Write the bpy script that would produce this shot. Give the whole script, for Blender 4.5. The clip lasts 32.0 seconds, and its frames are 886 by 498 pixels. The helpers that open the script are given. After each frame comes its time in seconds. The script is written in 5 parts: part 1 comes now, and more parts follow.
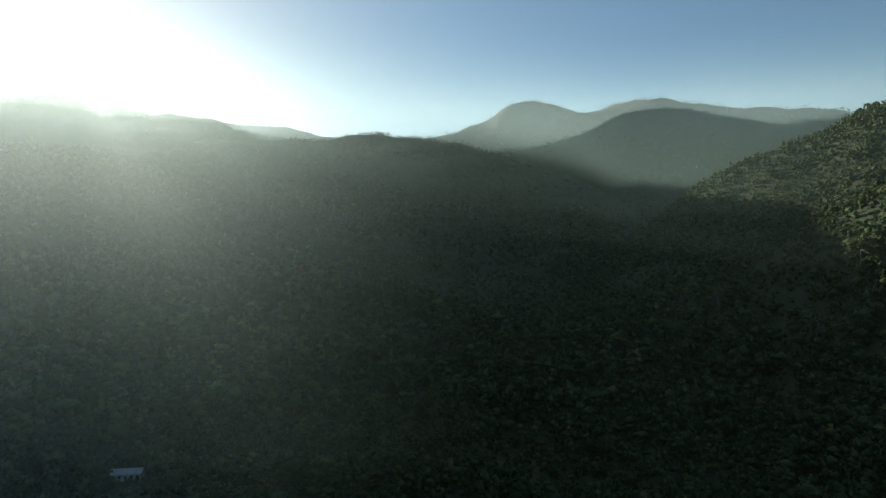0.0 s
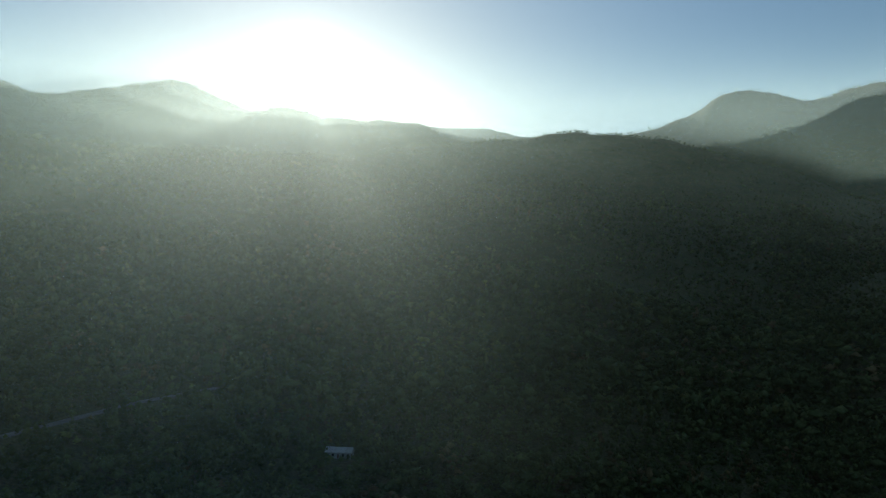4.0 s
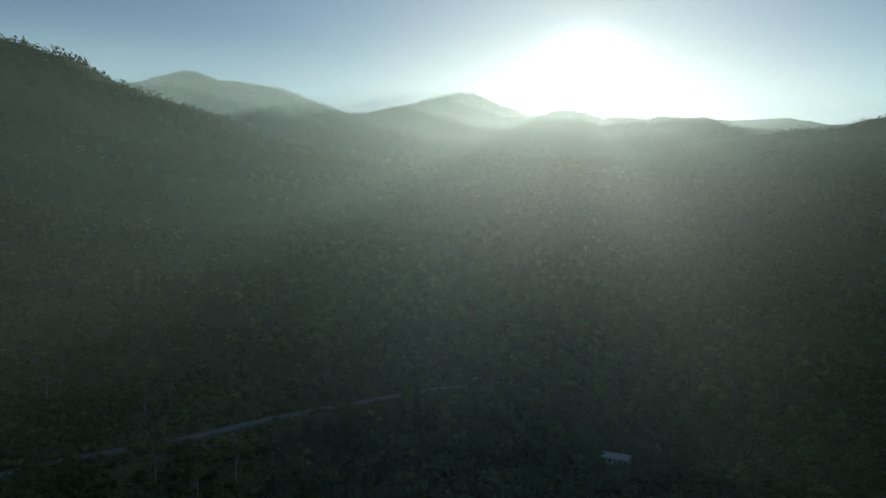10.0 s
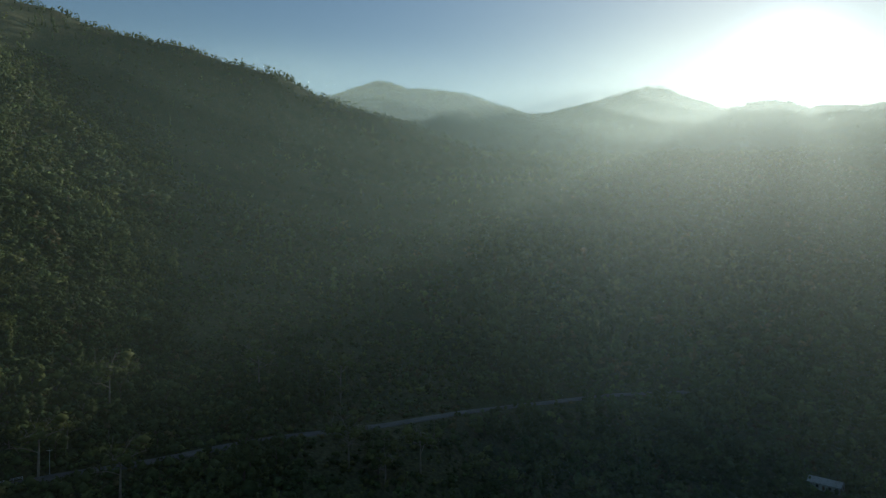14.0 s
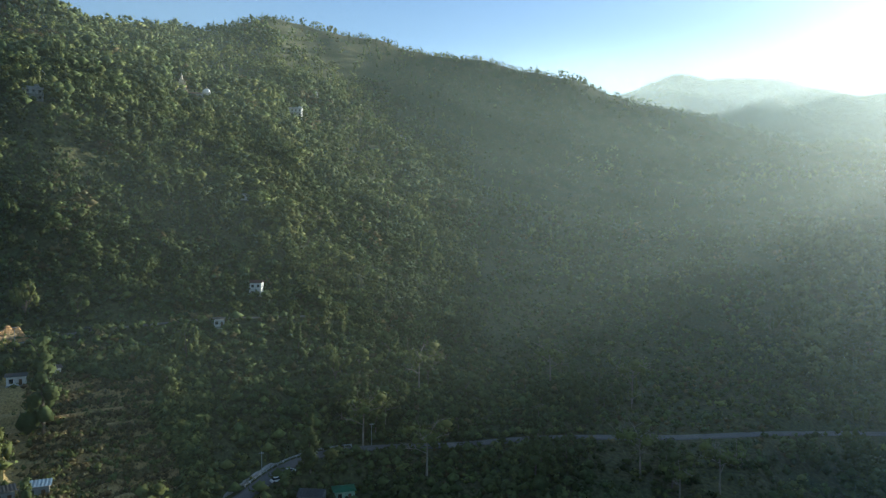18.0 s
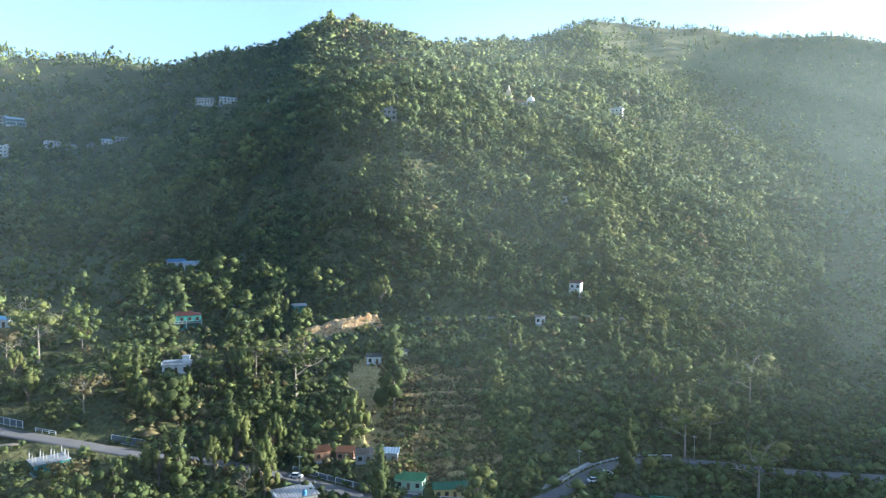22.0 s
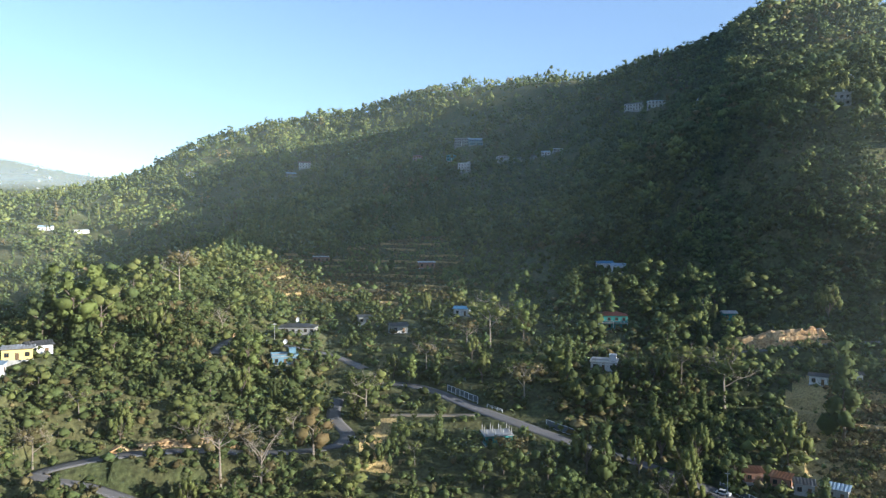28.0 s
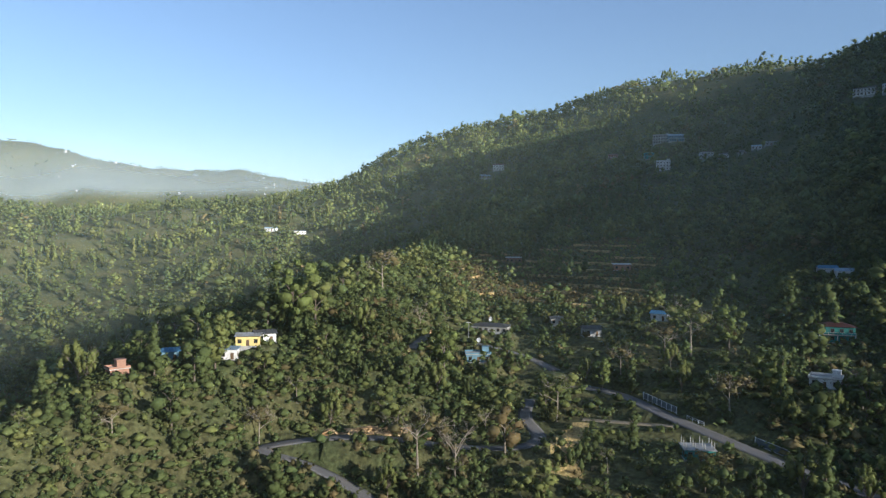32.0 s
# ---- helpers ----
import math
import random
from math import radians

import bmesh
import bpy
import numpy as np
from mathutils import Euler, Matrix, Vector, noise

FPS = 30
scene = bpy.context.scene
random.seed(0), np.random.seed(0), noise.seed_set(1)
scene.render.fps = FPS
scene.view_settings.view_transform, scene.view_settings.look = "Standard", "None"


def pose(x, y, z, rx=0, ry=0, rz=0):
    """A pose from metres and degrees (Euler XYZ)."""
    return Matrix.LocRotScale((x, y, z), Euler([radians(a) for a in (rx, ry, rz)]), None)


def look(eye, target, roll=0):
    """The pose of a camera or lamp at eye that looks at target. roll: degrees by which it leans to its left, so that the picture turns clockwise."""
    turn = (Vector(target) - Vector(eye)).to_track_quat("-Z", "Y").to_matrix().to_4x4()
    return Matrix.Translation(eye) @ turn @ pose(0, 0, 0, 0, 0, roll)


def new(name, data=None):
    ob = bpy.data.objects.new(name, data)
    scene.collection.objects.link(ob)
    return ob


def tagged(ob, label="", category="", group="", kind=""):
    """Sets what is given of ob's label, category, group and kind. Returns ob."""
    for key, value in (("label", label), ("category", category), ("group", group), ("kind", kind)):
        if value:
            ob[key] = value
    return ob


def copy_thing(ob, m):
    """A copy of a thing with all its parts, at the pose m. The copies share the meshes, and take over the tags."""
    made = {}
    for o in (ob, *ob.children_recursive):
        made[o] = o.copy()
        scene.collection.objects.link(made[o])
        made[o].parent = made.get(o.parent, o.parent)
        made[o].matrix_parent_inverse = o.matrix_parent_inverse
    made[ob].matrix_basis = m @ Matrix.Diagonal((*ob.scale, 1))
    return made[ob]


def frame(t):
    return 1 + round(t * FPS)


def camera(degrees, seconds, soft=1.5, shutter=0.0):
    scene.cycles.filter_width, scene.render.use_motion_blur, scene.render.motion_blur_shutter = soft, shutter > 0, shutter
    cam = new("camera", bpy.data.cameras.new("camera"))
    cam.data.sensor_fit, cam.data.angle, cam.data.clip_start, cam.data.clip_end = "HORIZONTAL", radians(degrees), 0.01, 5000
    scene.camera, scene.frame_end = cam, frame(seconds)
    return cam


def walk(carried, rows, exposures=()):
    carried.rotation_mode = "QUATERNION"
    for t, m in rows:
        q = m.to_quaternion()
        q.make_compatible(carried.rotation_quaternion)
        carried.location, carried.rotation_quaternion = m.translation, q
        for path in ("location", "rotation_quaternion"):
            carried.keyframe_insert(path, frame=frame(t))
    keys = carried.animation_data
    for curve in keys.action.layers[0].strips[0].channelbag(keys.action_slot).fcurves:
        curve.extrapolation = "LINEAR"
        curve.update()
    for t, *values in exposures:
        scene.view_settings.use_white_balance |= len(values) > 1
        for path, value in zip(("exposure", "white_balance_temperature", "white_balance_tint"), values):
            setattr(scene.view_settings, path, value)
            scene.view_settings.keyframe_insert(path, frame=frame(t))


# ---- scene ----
cam = camera(66.0, 32.0, soft=1.3)

# The drone hovers over the valley at z = 120 m and turns to its left: seconds, heading (counter-clockwise from +Y), tilt, roll.
TURN = [
    (0, -0, -1.29, -0.1), (1, 4.14, -1.27, -0.09), (2, 8.21, -1.31, 0.06), (3, 12.28, -1.34, 0.2),
    (3.5, 14.33, -1.35, 0.22), (5.5, 22.62, -1.38, 0.22), (6, 24.55, -1.38, 0.19), (7, 28.34, -1.36, 0.13),
    (8, 32.03, -1.35, 0.16), (9, 35.77, -1.32, 0.19), (10, 39.46, -1.28, 0.12), (11, 43.17, -1.28, 0.12),
    (12, 46.89, -1.3, 0.12), (13, 50.65, -1.29, 0.13), (13.5, 52.55, -1.28, 0.13), (15.5, 62.08, -1.18, 0.2),
    (16, 65.29, -1.14, 0.23), (17, 71.99, -1.17, 0.2), (18, 78.69, -1.18, 0.1), (19, 85.31, -1.18, 0.1),
    (20, 91.91, -1.12, 0.11), (21, 98.46, -1.12, 0.11), (22, 105.04, -1.13, 0.12), (23, 111.45, -1.11, 0.11),
    (24, 118.16, -1.09, 0.1), (25, 124.79, -1.08, 0.07), (26, 130.94, -1.03, 0.09), (26.5, 133.37, -1.02, 0.11),
    (28.5, 141.82, -0.94, 0.15), (29, 143.92, -0.93, 0.16), (30, 148.06, -0.93, 0.21), (31, 152.04, -0.93, 0.25),
    (32, 155.82, -0.93, 0.28),
]
EYE = 120.0
EXPOSURES = [(0, 0.72, 5400, -1), (6, 0.42, 5400, -2), (13, 0.3, 5350, -2), (16, 0.97, 5350, 0), (17, 1.62, 5700, 17), (18, 1.75, 5300, 4), (19, 2.15, 5250, 4), (20, 2.55, 5200, 7), (22, 3.05, 5150, 11), (24, 3.15, 5100, 14), (28, 2.3, 5300, 14), (32, 1.65, 5350, 14)]
walk(cam, [(t, pose(0, 0, EYE, 90 + tilt, 0, head) @ pose(0, 0, 0, 0, 0, roll)) for t, head, tilt, roll in TURN], EXPOSURES)

# ---- light: a low morning sun behind the ridge, clear sky ----
SUN_HEAD, SUN_UP = radians(27.7), radians(11.4)
TO_SUN = Vector((-math.sin(SUN_HEAD) * math.cos(SUN_UP), math.cos(SUN_HEAD) * math.cos(SUN_UP), math.sin(SUN_UP)))

world = bpy.data.worlds.new("morning_sky")
scene.world = world
world.use_nodes = True
wn, wl = world.node_tree.nodes, world.node_tree.links
sky = wn.new("ShaderNodeTexSky")
sky.sky_type, sky.sun_disc = "NISHITA", False
sky.sun_elevation, sky.sun_rotation = SUN_UP, -SUN_HEAD
sky.altitude, sky.air_density, sky.dust_density, sky.ozone_density = 600, 1.0, 0.7, 1.2
bg = wn["Background"]
bg.inputs["Strength"].default_value = 0.049


def wmath(op, a, b=None):
    n = wn.new("ShaderNodeMath")
    n.operation = op
    for slot, v in ((0, a), (1, b)):
        if v is None:
            continue
        if isinstance(v, (int, float)):
            n.inputs[slot].default_value = v
        else:
            wl.new(v, n.inputs[slot])
    return n.outputs[0]


# the aureole of forward-scattered light that a hazy sky has round the sun
coord = wn.new("ShaderNodeTexCoord")
dot = wn.new("ShaderNodeVectorMath")
dot.operation = "DOT_PRODUCT"
wl.new(coord.outputs["Generated"], dot.inputs[0])
dot.inputs[1].default_value = TO_SUN
near_sun = wmath("MAXIMUM", dot.outputs["Value"], 0.0)
aureole = wmath("ADD", wmath("MULTIPLY", wmath("POWER", near_sun, 900.0), 80.0),
                wmath("ADD", wmath("MULTIPLY", wmath("POWER", near_sun, 120.0), 1.1), wmath("ADD", wmath("MULTIPLY", wmath("POWER", near_sun, 9.0), 1.2), 0.45)))
tint = wn.new("ShaderNodeVectorMath")
tint.operation = "SCALE"
tint.inputs[0].default_value = (0.97, 0.98, 1.0)
wl.new(aureole, tint.inputs["Scale"])
total = wn.new("ShaderNodeVectorMath")
total.operation = "ADD"
wl.new(sky.outputs[0], total.inputs[0])
wl.new(tint.outputs[0], total.inputs[1])
wl.new(total.outputs[0], bg.inputs["Color"])

sun = new("sun", bpy.data.lights.new("sun", "SUN"))
sun.data.energy, sun.data.angle, sun.data.color = 5.0, radians(0.6), (1.0, 0.86, 0.63)
sun.matrix_world = look((0, 0, 600), Vector((0, 0, 600)) - TO_SUN)

# ---- materials ----
def material(name, base, rough=0.9, vary=0.25, scale=0.4, grain=6.0, bump=0.0, hue=None, island=0.0, metal=0.0, object_vary=0.0, translucent=0.0, tone=0.0):
    """A procedural surface: base colour, mottled at two scales (scale and grain per metre), towards hue in patches."""
    m = bpy.data.materials.new(name)
    m.use_nodes = True
    n, l = m.node_tree.nodes, m.node_tree.links
    b = n["Principled BSDF"]
    b.inputs["Roughness"].default_value, b.inputs["Metallic"].default_value = rough, metal
    b.inputs["Specular IOR Level"].default_value = 0.12 if translucent else 0.25
    where = n.new("ShaderNodeTexCoord").outputs["Object"]

    def noise_at(s, detail):
        t = n.new("ShaderNodeTexNoise")
        t.inputs["Scale"].default_value, t.inputs["Detail"].default_value = s, detail
        l.new(where, t.inputs["Vector"])
        return t.outputs["Fac"]

    def ramp(fac, lo, hi):
        r = n.new("ShaderNodeMapRange")
        r.inputs["From Min"].default_value, r.inputs["From Max"].default_value = 0.3, 0.7
        r.inputs["To Min"].default_value, r.inputs["To Max"].default_value = lo, hi
        l.new(fac, r.inputs["Value"])
        return r.outputs[0]

    coarse, fine = noise_at(scale, 4), noise_at(grain, 3)
    mix = n.new("ShaderNodeMix")
    mix.data_type = "RGBA"
    mix.inputs["A"].default_value = (*base, 1)
    mix.inputs["B"].default_value = (*(hue or [c * 0.7 for c in base]), 1)
    l.new(ramp(coarse, 0, 1), mix.inputs["Factor"])
    out = mix.outputs["Result"]
    value = ramp(fine, 1 - vary, 1 + vary)
    for source, amount in (("island", island), ("object", object_vary)):
        if amount:
            r = n.new("ShaderNodeNewGeometry").outputs["Random Per Island"] if source == "island" else n.new("ShaderNodeObjectInfo").outputs["Random"]
            k = n.new("ShaderNodeMapRange")
            k.inputs["To Min"].default_value, k.inputs["To Max"].default_value = 1 - amount, 1 + amount
            l.new(r, k.inputs["Value"])
            t = n.new("ShaderNodeMath")
            t.operation = "MULTIPLY"
            l.new(value, t.inputs[0]), l.new(k.outputs[0], t.inputs[1])
            value = t.outputs[0]
    if tone:  # each tree of a forest has a tone of its own
        at = n.new("ShaderNodeAttribute")
        at.attribute_name = "tone"
        k = n.new("ShaderNodeMath")
        k.operation = "MULTIPLY_ADD"
        k.inputs[1].default_value, k.inputs[2].default_value = tone, 1.0
        l.new(at.outputs["Fac"], k.inputs[0])
        t = n.new("ShaderNodeMath")
        t.operation = "MULTIPLY"
        l.new(value, t.inputs[0]), l.new(k.outputs[0], t.inputs[1])
        value = t.outputs[0]
    s = n.new("ShaderNodeVectorMath")
    s.operation = "SCALE"
    l.new(out, s.inputs[0]), l.new(value, s.inputs["Scale"])
    l.new(s.outputs[0], b.inputs["Base Color"])
    if bump:
        k = n.new("ShaderNodeBump")
        k.inputs["Strength"].default_value, k.inputs["Distance"].default_value = 1.0, bump
        l.new(fine, k.inputs["Height"]), l.new(k.outputs[0], b.inputs["Normal"])
    if translucent:
        tr = n.new("ShaderNodeBsdfTranslucent")
        l.new(s.outputs[0], tr.inputs["Color"])
        x = n.new("ShaderNodeMixShader")
        x.inputs[0].default_value = translucent
        l.new(b.outputs[0], x.inputs[1]), l.new(tr.outputs[0], x.inputs[2])
        l.new(x.outputs[0], n["Material Output"].inputs["Surface"])
    return m


SOIL = material("forest_floor", (0.05, 0.062, 0.022), 0.95, 0.5, 0.06, 0.7, 0.6, (0.085, 0.078, 0.032))
LEAF = [material("leaf_" + nm, col, 0.8, 0.2, 0.09, 0.9, 0, hue, island=0.1, translucent=0.28, tone=0.38) for nm, col, hue in (
    ("deep", (0.072, 0.1, 0.034), (0.1, 0.115, 0.038)),
    ("bright", (0.115, 0.145, 0.042), (0.15, 0.15, 0.048)),
    ("dry", (0.13, 0.118, 0.05), (0.15, 0.115, 0.052)))]
GRASS = material("dry_grass", (0.27, 0.225, 0.09), 0.95, 0.4, 0.08, 1.5, 0.15, (0.38, 0.26, 0.11))
PALE_LEAF = material("leaf_pale", (0.115, 0.15, 0.042), 0.7, 0.2, 0.1, 1.0, 0, (0.13, 0.15, 0.045), island=0.3, translucent=0.3)
RUST_LEAF = material("leaf_rust", (0.15, 0.10, 0.05), 0.7, 0.2, 0.1, 1.0, 0, (0.12, 0.11, 0.04), island=0.3, translucent=0.3)
BANK_GRASS = material("terrace_bank", (0.38, 0.25, 0.11), 0.95, 0.4, 0.15, 2.0, 0.1, (0.24, 0.2, 0.08))
BARK = material("bark", (0.16, 0.13, 0.10), 0.95, 0.3, 0.5, 5, 0.02)

PAINT = {nm: material("paint_" + nm, col, 0.75, 0.12, 0.5, 4.0, 0.004, hue, object_vary=0.08) for nm, col, hue in (
    ("white", (0.66, 0.66, 0.64), (0.50, 0.49, 0.46)), ("pale_blue", (0.13, 0.23, 0.29), (0.11, 0.19, 0.24)), ("teal", (0.035, 0.2, 0.18), (0.04, 0.15, 0.14)),
    ("pale_green", (0.36, 0.50, 0.36), (0.30, 0.42, 0.30)), ("yellow", (0.62, 0.50, 0.18), (0.50, 0.40, 0.16)), ("cream", (0.72, 0.62, 0.45), (0.6, 0.5, 0.34)), ("grey", (0.34, 0.34, 0.33), (0.24, 0.24, 0.22)),
    ("brick", (0.30, 0.16, 0.10), (0.22, 0.13, 0.09)))}
TIN = {nm: material("tin_" + nm, col, 0.45, 0.15, 0.4, 3.0, 0.004, hue, metal=0.1) for nm, col, hue in (
    ("red", (0.14, 0.05, 0.042), (0.11, 0.055, 0.045)), ("slate", (0.10, 0.11, 0.12), (0.15, 0.14, 0.13)), ("blue", (0.12, 0.32, 0.52), (0.12, 0.26, 0.42)),
    ("pale_blue", (0.45, 0.58, 0.70), (0.38, 0.48, 0.56)), ("green", (0.045, 0.2, 0.105), (0.06, 0.17, 0.09)), ("white", (0.66, 0.67, 0.68), (0.52, 0.50, 0.47)),
    ("rust", (0.26, 0.13, 0.07), (0.18, 0.11, 0.08)), ("grey", (0.30, 0.30, 0.29), (0.22, 0.22, 0.21)))}
GLASS = material("window_glass", (0.02, 0.03, 0.035), 0.08, 0.1, 1, 4)
WOOD = material("dark_wood", (0.14, 0.09, 0.05), 0.8, 0.3, 1, 12)
CONCRETE = material("concrete", (0.36, 0.35, 0.33), 0.9, 0.2, 0.3, 4, 0.01, (0.26, 0.26, 0.24))
ASPHALT = material("worn_asphalt", (0.095, 0.095, 0.10), 0.85, 0.25, 0.15, 6, 0.005, (0.14, 0.13, 0.12))
TRACK = material("dirt_track", (0.26, 0.21, 0.14), 0.95, 0.25, 0.2, 3, 0.02, (0.20, 0.17, 0.12))
EARTH = material("cut_earth", (0.36, 0.2, 0.08), 0.95, 0.45, 0.25, 1.2, 0.3, (0.44, 0.33, 0.18))
STEEL = material("white_painted_steel", (0.70, 0.71, 0.72), 0.5, 0.12, 1, 8, 0, None, metal=0.2)
NET = material("wire_netting", (0.10, 0.12, 0.13), 0.7, 0.2, 1, 8)
RUBBER = material("rubber", (0.02, 0.02, 0.02), 0.8, 0.1, 1, 5)
CAR_PAINT = [material("car_paint_" + nm, col, 0.25, 0.03, 0.2, 2) for nm, col in (("white", (0.75, 0.75, 0.75)), ("silver", (0.42, 0.43, 0.45)), ("grey", (0.12, 0.12, 0.13)))]

# ---- the ground: one sheet, from the valley floor under the drone to the far ranges ----
# Each line runs round the valley: (heading in degrees, distance, height over the drone's level). Between the lines the slope is drawn out.
FLOOR = [(-40, 150, -118), (0, 170, -120), (40, 170, -118), (70, 150, -112), (90, 120, -112), (120, 120, -105), (150, 120, -100), (190, 130, -105)]
FOOT = [(-40, 400, -60), (-25, 420, -112), (-10, 440, -117), (5, 330, -116), (25, 345, -114), (40, 310, -100), (55, 265, -84), (70, 235, -80),
    (85, 215, -79), (100, 205, -80), (115, 200, -76), (130, 190, -72), (150, 200, -68), (165, 186, -67), (180, 176.7, -72.5), (190, 176.7, -74.4)]
BENCH = [(-40, 590, 58), (-33, 610, 27), (-28, 640, 4), (-24.7, 670, -13), (-20.7, 700, -30), (-16, 740, -42), (-12, 760, -56), (-5, 720, -72),
    (10, 620, -66), (30, 560, -62), (45, 460, -70), (60, 370, -74), (75, 335, -66), (85, 315, -47), (95, 308, -32), (105, 290, -38), (113, 290, -37),
    (122, 290, -38), (130, 280, -36), (140, 290, -38), (150, 280, -46), (160, 231.9, -37.5), (170, 229.2, -36.3), (175, 224.9, -33.7),
    (180, 218, -35.5), (184, 211.9, -40.7), (190, 200.7, -48.4)]
SHOULDER = [(-40, 720, 40), (-33, 740, 8), (-28, 770, -16), (-22, 830, -32), (-15, 860, -46), (-5, 850, -30), (10, 950, 24), (30, 900, 60),
    (45, 820, 50), (60, 670, 8), (75, 570, 14), (85, 526.3, 49.2), (92, 448.1, 59.2), (100, 412.8, 67.1), (108, 365.5, 61.2), (113, 367.5, 61.2),
    (119, 374, 47), (123, 388, 33), (127, 420, 22), (132, 480, 12), (142, 480, 4), (150, 470, -12), (157, 399.9, -14.9), (161, 330.2, -17.9),
    (165, 288.9, -21.6), (172, 252, -30.2), (180, 231, -42), (190, 220.1, -55.4)]
HOLLOW = [(-40, 970, 205), (-33, 990, 158), (-30.7, 1000, 142), (-28.5, 1020, 122), (-26, 1040, 106), (-22, 1100, 84), (-19, 1150, 42),
    (-16, 1180, 10), (-10, 1150, 34), (10, 1100, 60), (30, 1100, 108), (45, 980, 90), (60, 850, 62), (75, 770, 88), (85, 733.5, 138.8),
    (92, 669.6, 146.9), (100, 592, 129.5), (108, 506, 115.9), (116, 509.8, 111.4), (124, 582.6, 77), (132, 620, 62), (142, 620, 42), (150, 600, 18),
    (157, 513, -13.3), (161, 427.7, -41), (165, 387, -57.6), (172, 369, -72), (180, 346.5, -81), (190, 333, -88.2)]
CREST = [(-40, 1250, 120), (-30, 1300, 60), (-20, 1400, 30), (-15, 1400, 60), (-10, 1400, 108), (-5, 1400, 160), (-1, 1400, 195), (5, 1450, 203), (12, 1450, 195), (18, 1350, 168),
    (24, 1250, 140), (32, 1200, 128), (40, 1150, 120), (48, 1150, 128), (52, 1120, 138), (55, 1080, 154), (60, 1020, 172), (64.5, 980, 188),
    (68, 960, 214), (75, 950, 233), (84, 950, 263), (90, 950, 268), (92.7, 950, 281), (97, 900, 250), (103, 800, 199), (107, 720, 186),
    (111, 690, 197), (115, 680, 200), (118, 690, 183), (122, 715, 177), (127, 780, 173), (132, 920, 204), (140, 1030, 223), (147, 1060, 174),
    (154, 1080, 157), (160, 1090, 127), (164, 1050, 85), (168, 960, 57), (171, 880, 38), (175, 860, 36), (178, 840, 34), (181, 840, 28), (185, 820, 17),
    (190, 820, 18)]
BEHIND = [(-40, 1500, 60), (-20, 1700, 60), (10, 1700, 160), (30, 1600, 110), (60, 1500, 130), (90, 1400, 200), (115, 1150, 120), (150, 1400, 60),
    (190, 1500, -20)]
RANGE = [(-40, 2500, 360), (-27, 2500, 402), (-23, 2500, 430), (-18, 2500, 482), (-14.5, 2500, 469), (-12, 2500, 426), (-6.5, 2450, 441),
    (-3, 2450, 379), (0, 2400, 328), (8, 2200, 290), (14, 2150, 280), (20, 2150, 352), (25, 2340, 381), (28.4, 3090, 541), (29.2, 3190, 553), (30.2, 3300, 567), (31.2, 3410, 573), (32.2, 3520, 582), (34, 3726, 667),
    (38, 3807, 761), (42, 3888, 711), (46.5, 3969, 654), (49, 3969, 690), (53, 3969, 782), (57, 4050, 825), (60.3, 4050, 873), (64, 4050, 761),
    (70, 3469, 541), (90, 2400, 330), (115, 2300, 250), (150, 2600, 130), (160, 2900, 165), (166, 3100, 220), (172, 3100, 274), (178, 3000, 265),
    (184, 3000, 320), (190, 3000, 341)]
VALE = [(-40, 3300, 350), (0, 3300, 380), (20, 3300, 400), (30, 4250, 560), (64, 4250, 640), (80, 3400, 400), (120, 3200, 150), (160, 3600, 120),
    (190, 3700, 220)]
RIM = [(-40, 4600, 400), (0, 4600, 480), (8, 4500, 560), (10, 4500, 590), (12, 4500, 650), (15, 4500, 666), (20, 4500, 683), (24, 4500, 690),
    (34, 4700, 600), (60, 4700, 620), (120, 4600, 200), (155, 4600, 240), (168, 4600, 262), (178, 4600, 300), (190, 4600, 420)]
LINES = [FLOOR, FOOT, BENCH, SHOULDER, HOLLOW, CREST, BEHIND, RANGE, VALE, RIM]


def round_table(line):
    """Distance and height of a line at every half degree, closed smoothly behind the drone (190 to 320 degrees)."""
    az = np.array([k[0] for k in line] + [line[0][0] + 360.0])
    grid = np.arange(-40, 320, 0.5)
    out = []
    for col in (1, 2):
        v = np.interp(grid, az, [k[col] for k in line] + [line[0][col]])
        ker = np.hanning(9)
        out.append(np.convolve(np.concatenate([v[-4:], v, v[:4]]), ker / ker.sum(), "valid"))
    return out


TABLES = [round_table(line) for line in LINES]


def value_noise(x, y, seed):
    """Smooth noise in -1..1 on arrays."""
    def corner(i, j):
        h = np.sin(i * 127.1 + j * 311.7 + seed * 74.7) * 43758.5453
        return (h - np.floor(h)) * 2 - 1
    i, j = np.floor(x), np.floor(y)
    u, v = x - i, y - j
    u, v = u * u * (3 - 2 * u), v * v * (3 - 2 * v)
    return (corner(i, j) * (1 - u) + corner(i + 1, j) * u) * (1 - v) + (corner(i, j + 1) * (1 - u) + corner(i + 1, j + 1) * u) * v


